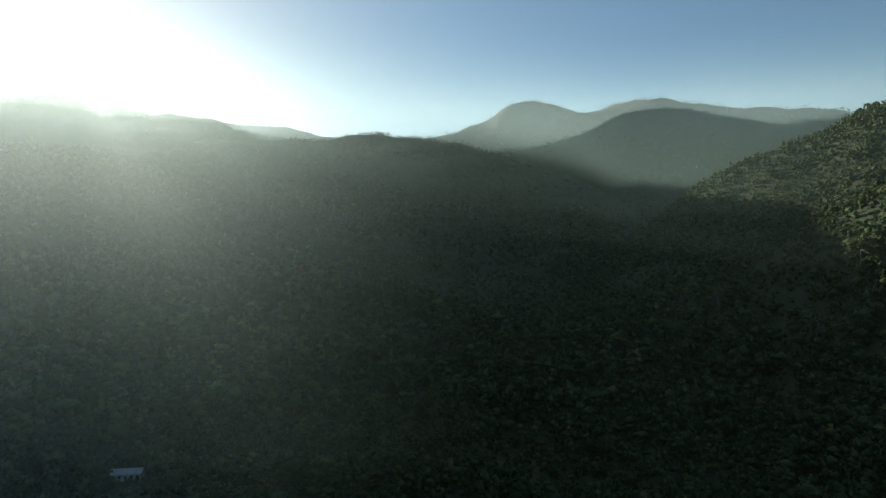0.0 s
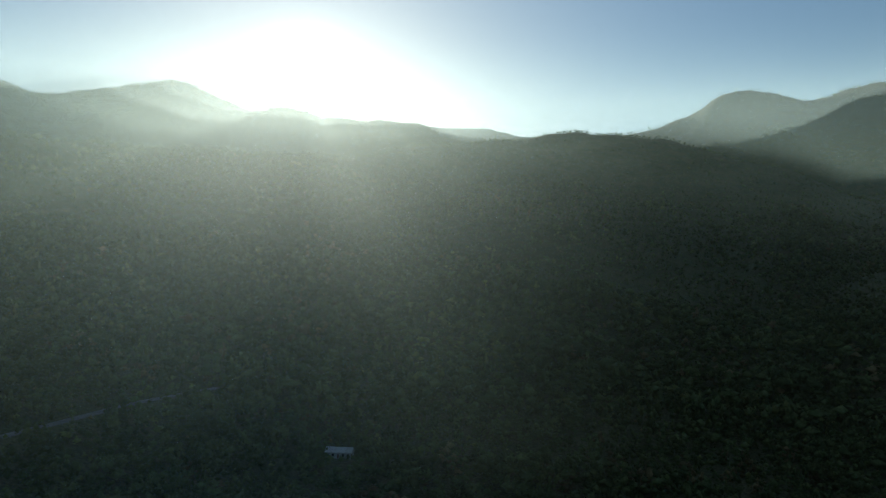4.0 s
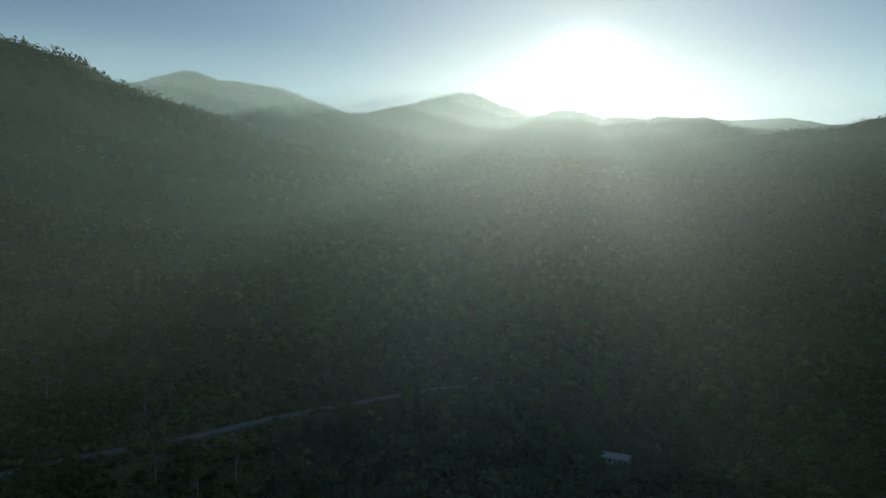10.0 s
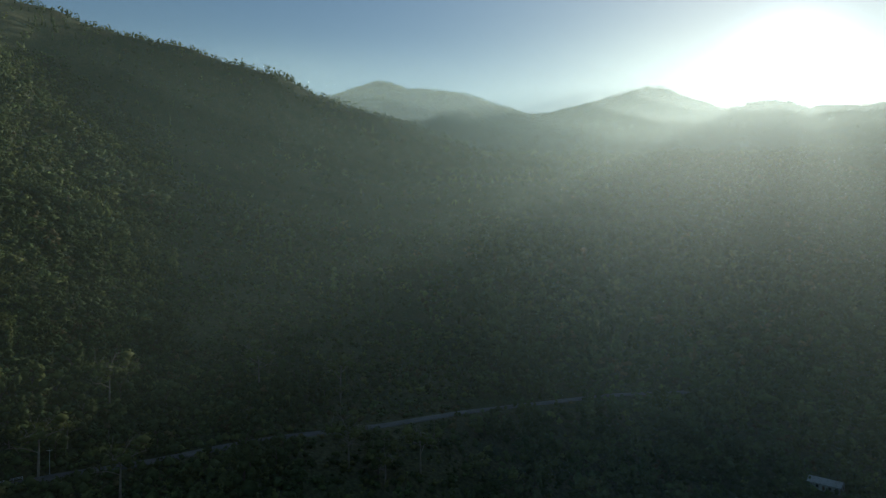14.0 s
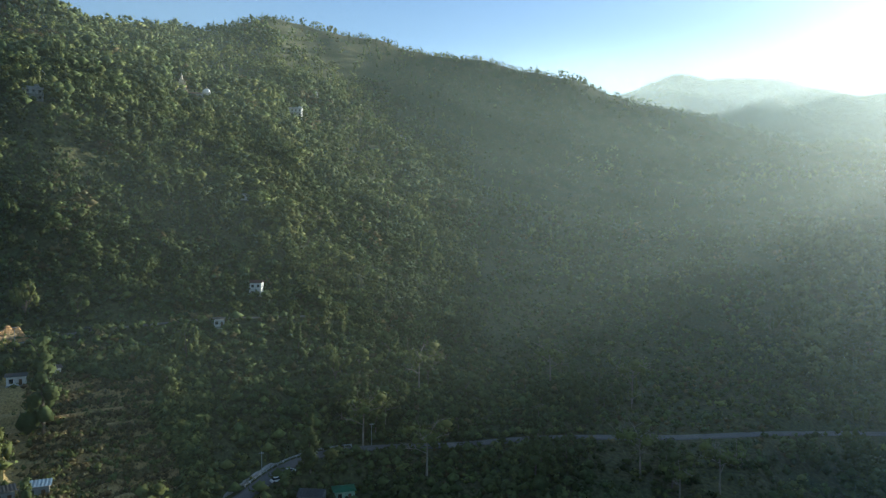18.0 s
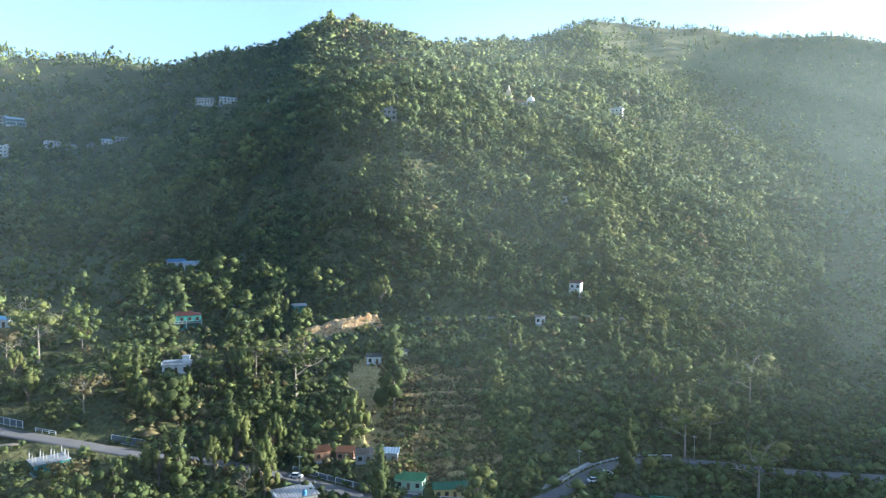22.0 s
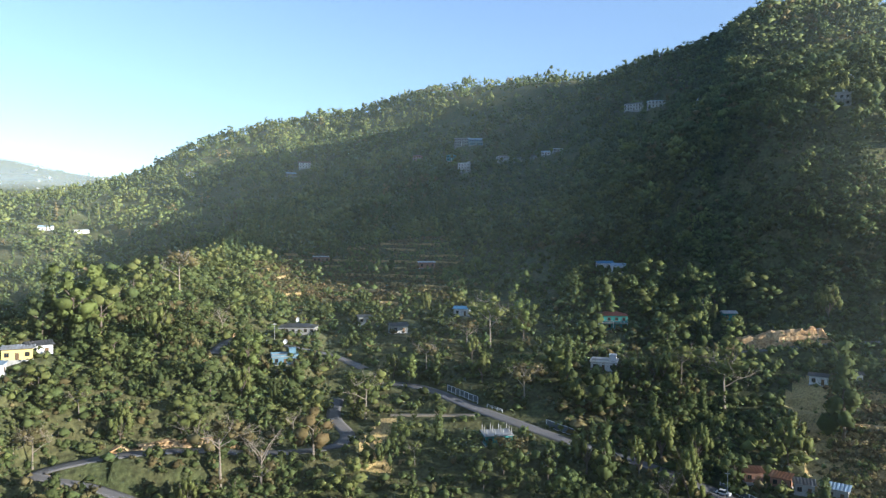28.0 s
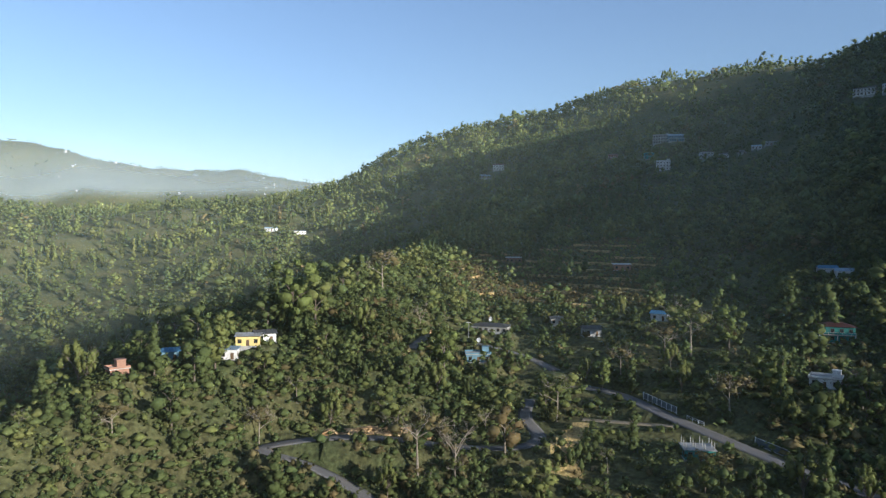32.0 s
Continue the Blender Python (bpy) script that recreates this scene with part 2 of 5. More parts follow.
def raw_height(x, y):
    x, y = np.atleast_1d(np.asarray(x, float)), np.atleast_1d(np.asarray(y, float))
    d = np.hypot(x, y)
    az = (np.degrees(np.arctan2(-x, y)) + 40) % 360 * 2
    i = np.floor(az).astype(int) % 720
    u, j = az - np.floor(az), (i + 1) % 720
    ds = [np.zeros_like(d)] + [t[0][i] * (1 - u) + t[0][j] * u for t in TABLES] + [np.full_like(d, 6000.0)]
    zs = [np.full_like(d, -120.0)] + [t[1][i] * (1 - u) + t[1][j] * u for t in TABLES] + [np.full_like(d, 250.0)]
    for k in range(1, len(ds)):
        ds[k] = np.maximum(ds[k], ds[k - 1] + 5)
    # a smooth curve through the lines (cubic Hermite with limited slopes)
    n = len(ds)
    sec = [(zs[k + 1] - zs[k]) / (ds[k + 1] - ds[k]) for k in range(n - 1)]
    tan = [sec[0]]
    for k in range(1, n - 1):
        a, b = sec[k - 1], sec[k]
        tan.append(np.where(a * b > 0, 2 * a * b / np.where(a + b == 0, 1, a + b), 0.0))
    tan.append(sec[-1])
    z = np.full_like(d, 250.0)
    for k in range(n - 1):
        h = ds[k + 1] - ds[k]
        s = np.clip((d - ds[k]) / h, 0, 1)
        c = (2 * s**3 - 3 * s**2 + 1) * zs[k] + (s**3 - 2 * s**2 + s) * h * tan[k] + (3 * s**2 - 2 * s**3) * zs[k + 1] + (s**3 - s**2) * h * tan[k + 1]
        inside = (d >= ds[k]) & (d < ds[k + 1])
        z = np.where(inside, c, z)
    rough = np.clip((d - 150) / 500, 0, 1)
    z = z + rough * (9 * value_noise(x / 130, y / 130, 1) + 4 * value_noise(x / 48, y / 48, 2)) + 1.2 * value_noise(x / 17, y / 17, 3)
    z = z + np.clip((d - 1100) / 900, 0, 1) * (26 * value_noise(x / 330, y / 330, 4) + 12 * value_noise(x / 120, y / 120, 5) - 8)
    z = z + np.clip((d - 1700) / 500, 0, 1) * (7 * value_noise(x / 75, y / 75, 6) + 9 * np.abs(value_noise(x / 160, y / 160, 7)))
    return z + EYE

# ---- roads, terraces and cleared ground, cut into the slopes ----
ROADS = {
    "valley_road": (6.0, [(-145, -201), (-152, -192.5), (-153.5, -186), (-154.6, -175.5), (-156.7, -166), (-159.4, -155), (-163, -143), (-166, -135), (-170, -128), (-174, -122),
                          (-179.6, -112), (-184, -97), (-185, -87), (-186, -78), (-188, -66), (-192, -52), (-197, -38), (-202, -27), (-207, -20.5), (-213.5, -15), (-220, -10.5), (-226, -4), (-230.5, 6),
                          (-232.5, 20), (-238, 50), (-243.5, 85), (-244, 119), (-243, 148), (-244, 174), (-248, 206), (-252, 238), (-250, 275), (-242, 314), (-236, 340)]),
    "hairpin_road": (4.6, [(-126, -206), (-117, -195), (-116.5, -187), (-115, -180.5), (-108, -177.5), (-97.1, -181.7), (-88.6, -184.9), (-70.9, -191.3), (-56.8, -192.3), (-44.3, -195.5), (-34.4, -197), (-30.9, -196.1),
                           (-34.7, -192.9), (-45.6, -187), (-52.2, -181.7), (-56.8, -176.1), (-57.6, -165.2)]),
    "upper_road": (4.6, [(-87.6, -221.8), (-94.2, -230), (-101.4, -239.4), (-105.5, -245.3), (-111.9, -248.5), (-115.3, -243), (-117.6, -238), (-127.1, -236.5), (-137, -233), (-141, -223), (-141, -212)]),
    "hill_road": (4.6, [(-240, -140), (-246.6, -129.3), (-253.1, -119.7), (-260.5, -109.2), (-270, -98.8), (-281, -82), (-289.5, -59), (-295.5, -44.6), (-300, -29), (-305, -12), (-314, 4)]),
    "side_track": (3.0, [(-133, -184), (-139.6, -178), (-146, -171.5), (-154, -165)]),
    "spur_track": (3.5, [(30, -199.8), (37.9, -385.6), (19.7, -408), (3.4, -428), (-17.1, -428.7), (-17.7, -220.8)]),
}


def resample(points, step):
    p = np.array(points, float)
    for _ in range(3):  # corner cutting, for smooth bends
        q = np.empty((2 * len(p) - 2, 2))
        q[0::2], q[1::2] = p[:-1] * 0.75 + p[1:] * 0.25, p[:-1] * 0.25 + p[1:] * 0.75
        p = np.vstack([p[:1], q, p[-1:]])
    run = np.concatenate([[0], np.cumsum(np.linalg.norm(np.diff(p, axis=0), axis=1))])
    s = np.linspace(0, run[-1], max(2, int(run[-1] / step)))
    return np.stack([np.interp(s, run, p[:, 0]), np.interp(s, run, p[:, 1])], 1)


ROAD_LINES = {}
for road_name, (road_width, road_points) in ROADS.items():
    line = resample(road_points, 2.0)
    level = raw_height(line[:, 0], line[:, 1])
    pad = np.pad(level, 12, mode="edge")
    level = np.convolve(pad, np.ones(25) / 25, "valid")
    ROAD_LINES[road_name] = (road_width, line, level)

# terraced fields: heading from and to, distance from and to, step height
TERRACES = [(138, 155, 320, 450, 1.5), (99.5, 112.5, 204, 272, 3.0), (142.5, 147, 198, 218, 1.2)]
# houses: x, y, width, depth, storeys, walls, roof, roof colour, label
HOUSES_ROAD = [
    (-231.1, -166.9, 11.5, 8, 2, "teal", "hip", "red", "teal house with balconies and a red roof"),
    (-205.3, -151.3, 9, 7, 1, "white", "flat", "grey", "white house with a flat concrete roof terrace"),
    (-149.0, -150.0, 8.5, 6.5, 1, "teal", "columns", "grey", "unfinished teal house with bare columns on its roof"),
    (-134.6, -250.6, 15, 7, 1, "grey", "hip", "slate", "low grey house with a dark tin roof by the upper road"),
    (-116.4, -226.9, 9, 6, 1, "pale_blue", "flat", "grey", "small pale blue house with a flat roof and dish"),
    (-170.0, -230.0, 7, 5, 1, "grey", "gable", "slate", "small grey house with a dark roof among trees"),
    (-202.0, -225.0, 7, 5, 1, "white", "gable", "blue", "small house with a blue tin roof among trees"),
    (-165.0, -248.0, 5, 4, 1, "grey", "gable", "slate", "small grey hut below the terraced field"),
    (-248.5, -94.4, 5.4, 4, 1, "white", "gable", "slate", "small whitewashed hut in the clearing"),
    (-255.2, -85.3, 3.6, 3.5, 1, "white", "gable", "slate", "tiny whitewashed hut beside tall trees"),
    (-316.0, -22.0, 5.0, 5, 2, "white", "gable", "red", "tall narrow white house with a red gable roof"),
    (-290.8, -35.2, 4, 3.5, 1, "white", "shed", "slate", "white roadside hut below the hill road"),
    (-264.7, -134.8, 5, 4, 1, "teal", "gable", "white", "small teal hut with a pale roof above the cutting"),
]
HOUSES_FOOT = [
    (-197.0, -63.0, 8.5, 5, 1, "pale_green", "shed", "green", "green roadside hut with a green tin roof"),
    (-200.0, -51.5, 10, 5.5, 1, "yellow", "gable", "green", "yellow roadside house with a long green tin roof"),
    (-203.0, -72.0, 5.5, 4, 1, "grey", "shed", "pale_blue", "small shed with a pale blue tin roof"),
    (-195.5, -92.0, 5, 4, 1, "brick", "shed", "rust", "small brick shed with a rusted roof"),
    (-199.5, -85.5, 5, 4, 1, "brick", "shed", "rust", "patched brown shed beside the road"),
    (-200.0, -79.5, 5, 4, 1, "grey", "shed", "slate", "grey tin shed beside the road"),
    (-174.0, -90.0, 11, 7, 1, "grey", "shed", "white", "roadside house with a pale tin roof and water tank"),
    (-208.0, 1.5, 7, 6, 1, "grey", "gable", "slate", "grey roadside house with a dark gable roof"),
    (-209.5, 11.0, 6, 5, 1, "pale_green", "hip", "green", "roadside house with a pointed green tin roof"),
    (-32.9, -226.4, 7.5, 5, 1, "yellow", "shed", "white", "long yellow house with a pale roof on the spur"),
    (-38.5, -229.7, 6.5, 5, 1, "white", "gable", "slate", "white house with a dark gable roof on the spur"),
    (-25.9, -218.7, 5.5, 4, 1, "white", "shed", "pale_blue", "small white hut below the spur house"),
    (-8.8, -216.7, 5, 4, 1, "pale_blue", "gable", "blue", "small hut with a blue roof among trees"),
    (5.0, -209.2, 5, 4, 1, "brick", "flat", "rust", "brown house with rubble on its flat roof"),
    (-147.0, 315.0, 13, 7, 1, "grey", "gable", "white", "long house with a pale roof low in the valley"),
]
HOUSES_HILL = [
    (-241.0, -299.0, 9, 5, 1, "brick", "shed", "white", "open field hut with a pale roof"),
    (-217.5, -374.6, 10, 5, 1, "brick", "shed", "white", "long field hut with a pale roof"),
    (-266.8, -197.0, 7, 5, 1, "white", "gable", "blue", "white hill house with a blue tin roof"),
    (-265.8, -188.0, 6, 5, 1, "white", "gable", "pale_blue", "small white hill house with a pale blue roof"),
    (-467.1, -71.8, 10, 6, 1, "white", "gable", "rust", "long white prayer hall with a rust-red roof"),
    (-409.2, -92.2, 8, 5, 1, "white", "hip", "slate", "white hill house with a dark roof"),
    (-390.5, -131.6, 6.5, 5, 2, "white", "hip", "slate", "narrow white two-storey hill house"),
    (-346.6, -123.5, 7.5, 5, 2, "grey", "flat", "grey", "grey two-storey hill house with a flat roof"),
    (-531.4, -8.7, 11, 7, 3, "white", "flat", "white", "white three-storey block with open balconies"),
    (-669.6, 91.6, 8.5, 6, 2, "white", "gable", "slate", "white two-storey house high on the hazy slope"),
    (-628.1, 7.7, 5, 4, 1, "white", "gable", "white", "tiny white hut high on the slope"),
    (-533.0, -39.1, 7, 5, 1, "white", "gable", "slate", "small white house beside the prayer hall"),
    (-370.2, -31.7, 5, 4, 1, "white", "shed", "white", "small white hut among dense trees"),
]
HOUSES_GULLY = [
    (-531.1, -361.1, 15.23, 7.105, 2, "white", "gable", "slate", "long white two-storey lodge on the shaded hill"),
    (-521.7, -332.2, 14.14, 7.07, 2, "white", "hip", "pale_blue", "white lodge wing with a pale blue roof"),
    (-479.1, -535.3, 14.84, 8.48, 3, "grey", "flat", "grey", "grey three-storey hotel with balconies"),
    (-486.4, -523.3, 14.77, 8.44, 2, "pale_blue", "gable", "pale_blue", "pale blue two-storey house with a blue roof"),
    (-442.7, -491.1, 11.22, 7.14, 3, "white", "flat", "grey", "white three-storey house with dark openings"),
    (-450.2, -519.6, 9.315, 6.21, 2, "teal", "hip", "green", "teal two-storey hillside house"),
    (-470.2, -466.8, 11.22, 6.12, 2, "white", "hip", "red", "white hill house with a red hip roof"),
    (-475.6, -451.7, 7.105, 5.075, 1, "white", "gable", "slate", "small white house in a hillside row"),
    (-482.7, -438.2, 7.105, 5.075, 1, "grey", "gable", "slate", "small grey house in a hillside row"),
    (-488.7, -427.7, 8.12, 5.075, 1, "white", "gable", "pale_blue", "small house with a pale roof in a row"),
    (-493.3, -417.9, 9.135, 5.075, 1, "grey", "shed", "white", "long low house with a pale roof"),
    (-433.7, -552.8, 8.36, 6.27, 2, "brick", "hip", "red", "brick-red two-storey hillside house among trees"),
    (-362.6, -660.1, 11.99, 7.63, 2, "white", "gable", "red", "sunlit white house with a red roof"),
    (-344.8, -656.1, 10.9, 6.54, 1, "grey", "gable", "pale_blue", "low house with a pale roof below the sunlit house"),
    (-124.2, -701.6, 11.22, 6.12, 1, "white", "gable", "pale_blue", "sunlit low house with a pale blue roof"),
    (-149.8, -687.1, 12.42, 6.21, 1, "white", "shed", "white", "sunlit low house with a pale tin roof"),
    (-288.7, -795.4, 8.015, 5.725, 2, "white", "gable", "slate", "small white house under the ridge"),
]
HOUSES = HOUSES_ROAD + HOUSES_FOOT + HOUSES_HILL + HOUSES_GULLY
# cleared and levelled ground: x, y, radius
CLEARED = [(h[0], h[1], 0.5 * h[2] + 1.0) for h in HOUSES] + [(-461.5, -77.9, 10), (-469.7, -63.8, 9)]
# open scrub without trees: x, y, radius
OPENINGS = [(-243, -22, 11), (-236, -42, 10), (-262, -18, 11), (-255, -30, 9), (-268, -3, 11), (-245, -33, 9), (-262, -40, 9), (-250, -119, 10), (-258, -110, 10), (-267, -100, 9), (-208, -55, 10), (-216, -62, 9), (-227, -60, 9), (-233, -72, 8), (-226, -48, 8), (-242, -91, 6), (-223, -75, 8), (-246, -76, 9), (-252, -60, 9), (-238, -64, 8), (-258, -76, 8), (-266, -60, 9), (-272, -22, 9)]


def near_road(x, y):
    """Distance to the nearest road's middle, that road's half width and its level there."""
    best, half, level = np.full(len(x), 1e6), np.zeros(len(x)), np.zeros(len(x))
    for width, line, z in ROAD_LINES.values():
        lo, hi = line.min(0) - 30, line.max(0) + 30
        sel = np.nonzero((x > lo[0]) & (x < hi[0]) & (y > lo[1]) & (y < hi[1]))[0]
        for part_sel in np.array_split(sel, max(1, len(sel) // 20000)):
            if not len(part_sel):
                continue
            d2 = (x[part_sel, None] - line[None, :, 0]) ** 2 + (y[part_sel, None] - line[None, :, 1]) ** 2
            k = d2.argmin(1)
            d = np.sqrt(d2[np.arange(len(k)), k])
            win = d < best[part_sel]
            w = part_sel[win]
            best[w], half[w], level[w] = d[win], width / 2, z[k[win]]
    return best, half, level


def soft(v, a, b):
    t = np.clip((v - a) / (b - a), 0, 1)
    return t * t * (3 - 2 * t)


def polar(x, y):
    return (np.degrees(np.arctan2(-x, y)) + 40) % 360 - 40, np.hypot(x, y)


def terrace_mask(x, y):
    az, d = polar(x, y)
    az, d = az + 2.4 * value_noise(x / 24, y / 24, 31), d + 14 * value_noise(x / 22, y / 22, 32)
    out, step = np.zeros(len(x)), np.ones(len(x))
    for a0, a1, d0, d1, rise in TERRACES:
        m = soft(az, a0, a0 + 1) * (1 - soft(az, a1 - 1, a1)) * soft(d, d0, d0 + 10) * (1 - soft(d, d1 - 10, d1))
        step = np.where(m > out, rise, step)
        out = np.maximum(out, m)
    return out, step


def height(x, y):
    x, y = np.atleast_1d(np.asarray(x, float)), np.atleast_1d(np.asarray(y, float))
    z = raw_height(x, y)
    m, step = terrace_mask(x, y)
    q = (z + 0.8 * value_noise(x / 40, y / 40, 33)) / step
    f = q - np.floor(q)
    flat = (np.floor(q) + np.clip((f - 0.72) / 0.28, 0, 1)) * step
    z = z + m * (flat - q * step)
    for cx, cy, radius in CLEARED:
        near = np.nonzero((np.abs(x - cx) < radius + 7) & (np.abs(y - cy) < radius + 7))[0]
        if len(near):
            away = np.hypot(x[near] - cx, y[near] - cy)
            z[near] += (1 - soft(away, radius, radius + 6)) * (raw_height(cx, cy)[0] - z[near])
    d, half, level = near_road(x, y)
    return z + (1 - soft(d, half + 0.6, half + 7.5)) * (level - 0.12 - z)


def open_ground(x, y, rand):
    """True where trees may grow: off the roads and their valley-side verges, the fields and the yards."""
    ok = np.full(len(x), True)
    r = np.hypot(x, y)
    for shift, room in ((0, 1.6), (5, 0.8), (10, -0.4), (16, -0.8)):
        d, half, level = near_road(x * (1 + shift / r), y * (1 + shift / r))
        ok &= d > half + room
    m, step = terrace_mask(x, y)
    ok &= rand.uniform(size=len(x)) > m * 0.85
    for k, (cx, cy, radius) in enumerate(CLEARED + OPENINGS):
        c = math.hypot(cx, cy)
        near = np.nonzero(np.hypot(x - cx, y - cy) < 40)[0]
        for shift, room in ((0, 1), (0.8, 1), (1.5, 0.85), (2.3, 0.6)) if k < len(CLEARED) and c < 330 else ((0, 1), (0.8, 1), (1.5, 0.9), (2.5, 0.8), (3.5, 0.7)):
            if shift < 2 or c < 640:
                ok[near] &= np.hypot(x[near] - cx * (1 - shift * radius / c), y[near] - cy * (1 - shift * radius / c)) > radius * room
    return ok


# ---- building helpers ----
def part(name, bm, mat, parent=None, label=""):
    """Links a bmesh as one mesh object, under a thing where one is given."""
    me = bpy.data.meshes.new(name)
    bm.to_mesh(me)
    bm.free()
    me.materials.append(mat)
    ob = new(name, me)
    if parent:
        ob.parent = parent
    return tagged(ob, label) if label else ob


def array_mesh(name, verts, faces, mats, index=None, smooth=False):
    """A mesh from numpy arrays of vertices and of triangles or quads."""
    me = bpy.data.meshes.new(name)
    n, k = faces.shape
    me.vertices.add(len(verts))
    me.vertices.foreach_set("co", np.ascontiguousarray(verts, np.float32).ravel())
    me.loops.add(n * k)
    me.loops.foreach_set("vertex_index", np.ascontiguousarray(faces, np.int32).ravel())
    me.polygons.add(n)
    me.polygons.foreach_set("loop_start", np.arange(0, n * k, k, dtype=np.int32))
    for m in mats:
        me.materials.append(m)
    if index is not None:
        me.polygons.foreach_set("material_index", np.ascontiguousarray(index, np.int32))
    me.polygons.foreach_set("use_smooth", np.full(n, smooth) if isinstance(smooth, bool) else smooth)
    me.update(calc_edges=True)
    return me


# ---- the ground sheet ----
def build_ground():
    heads = np.radians(np.concatenate([np.arange(-40, 192, 0.45), np.arange(192, 320, 2.0)]))
    dist = np.concatenate([[0.0], np.arange(20, 160, 10), np.arange(160, 200, 2.0), np.arange(200, 275, 1.5), np.arange(275, 480, 3.0), np.arange(480, 1000, 10), np.geomspace(1000, 4950, 90)])
    a, d = np.meshgrid(heads, dist)
    x, y = -np.sin(a) * d, np.cos(a) * d
    z = height(x.ravel(), y.ravel())
    verts = np.stack([x.ravel(), y.ravel(), z], 1)
    na, nd = len(heads), len(dist)
    i, j = np.meshgrid(np.arange(nd - 1), np.arange(na), indexing="ij")
    i, j = i.ravel(), j.ravel()
    jn = (j + 1) % na
    faces = np.stack([i * na + j, i * na + jn, (i + 1) * na + jn, (i + 1) * na + j], 1)[:, ::-1]
    mid = verts[faces].mean(1)
    # terraces past 290 m keep the darker soil, colour in place of shade
    field, step = terrace_mask(mid[:, 0], mid[:, 1])
    return tagged(new("ground", array_mesh("ground", verts, faces, [SOIL, GRASS], ((field > 0.35) & (np.hypot(mid[:, 0], mid[:, 1]) < 290)).astype(int), smooth=field < 0.35)), "steep valley sides of dry soil, leaf litter and low scrub", "ground", kind="structure")


ground = build_ground()

# ---- morning haze: see-through curtains added in place of hazy air, catching the sun ----
def mist_material(name, dense, patch, colour, forward_share):
    m = bpy.data.materials.new(name)
    m.use_nodes = True
    n, l = m.node_tree.nodes, m.node_tree.links
    n.remove(n["Principled BSDF"])
    where = n.new("ShaderNodeTexCoord").outputs["Object"]
    t = n.new("ShaderNodeTexNoise")
    t.inputs["Scale"].default_value, t.inputs["Detail"].default_value = patch, 3
    l.new(where, t.inputs["Vector"])
    cloud = n.new("ShaderNodeMapRange")
    cloud.inputs["From Min"].default_value, cloud.inputs["From Max"].default_value = 0.25, 0.75
    cloud.inputs["To Min"].default_value, cloud.inputs["To Max"].default_value = 0.6 * dense, 1.4 * dense
    l.new(t.outputs["Fac"], cloud.inputs["Value"])
    thin = n.new("ShaderNodeAttribute")
    thin.attribute_name = "thickness"
    share = n.new("ShaderNodeMath")
    share.operation = "MULTIPLY"
    l.new(cloud.outputs[0], share.inputs[0]), l.new(thin.outputs["Fac"], share.inputs[1])
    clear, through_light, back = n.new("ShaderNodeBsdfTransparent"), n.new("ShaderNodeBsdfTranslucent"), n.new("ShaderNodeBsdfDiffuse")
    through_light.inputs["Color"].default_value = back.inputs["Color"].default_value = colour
    forward = n.new("ShaderNodeBsdfRefraction")  # a lobe of onward light, imitating the glow of haze towards the sun
    forward.inputs["Color"].default_value = (0.95, 0.96, 0.98, 1)
    forward.inputs["Roughness"].default_value, forward.inputs["IOR"].default_value = 0.75, 1.5
    soft_light, both, out = n.new("ShaderNodeMixShader"), n.new("ShaderNodeMixShader"), n.new("ShaderNodeMixShader")
    soft_light.inputs[0].default_value, both.inputs[0].default_value = 0.3, forward_share
    l.new(through_light.outputs[0], soft_light.inputs[1]), l.new(back.outputs[0], soft_light.inputs[2])
    l.new(soft_light.outputs[0], both.inputs[1]), l.new(forward.outputs[0], both.inputs[2])
    l.new(share.outputs[0], out.inputs[0]), l.new(clear.outputs[0], out.inputs[1]), l.new(both.outputs[0], out.inputs[2])
    l.new(out.outputs[0], n["Material Output"].inputs["Surface"])
    return m


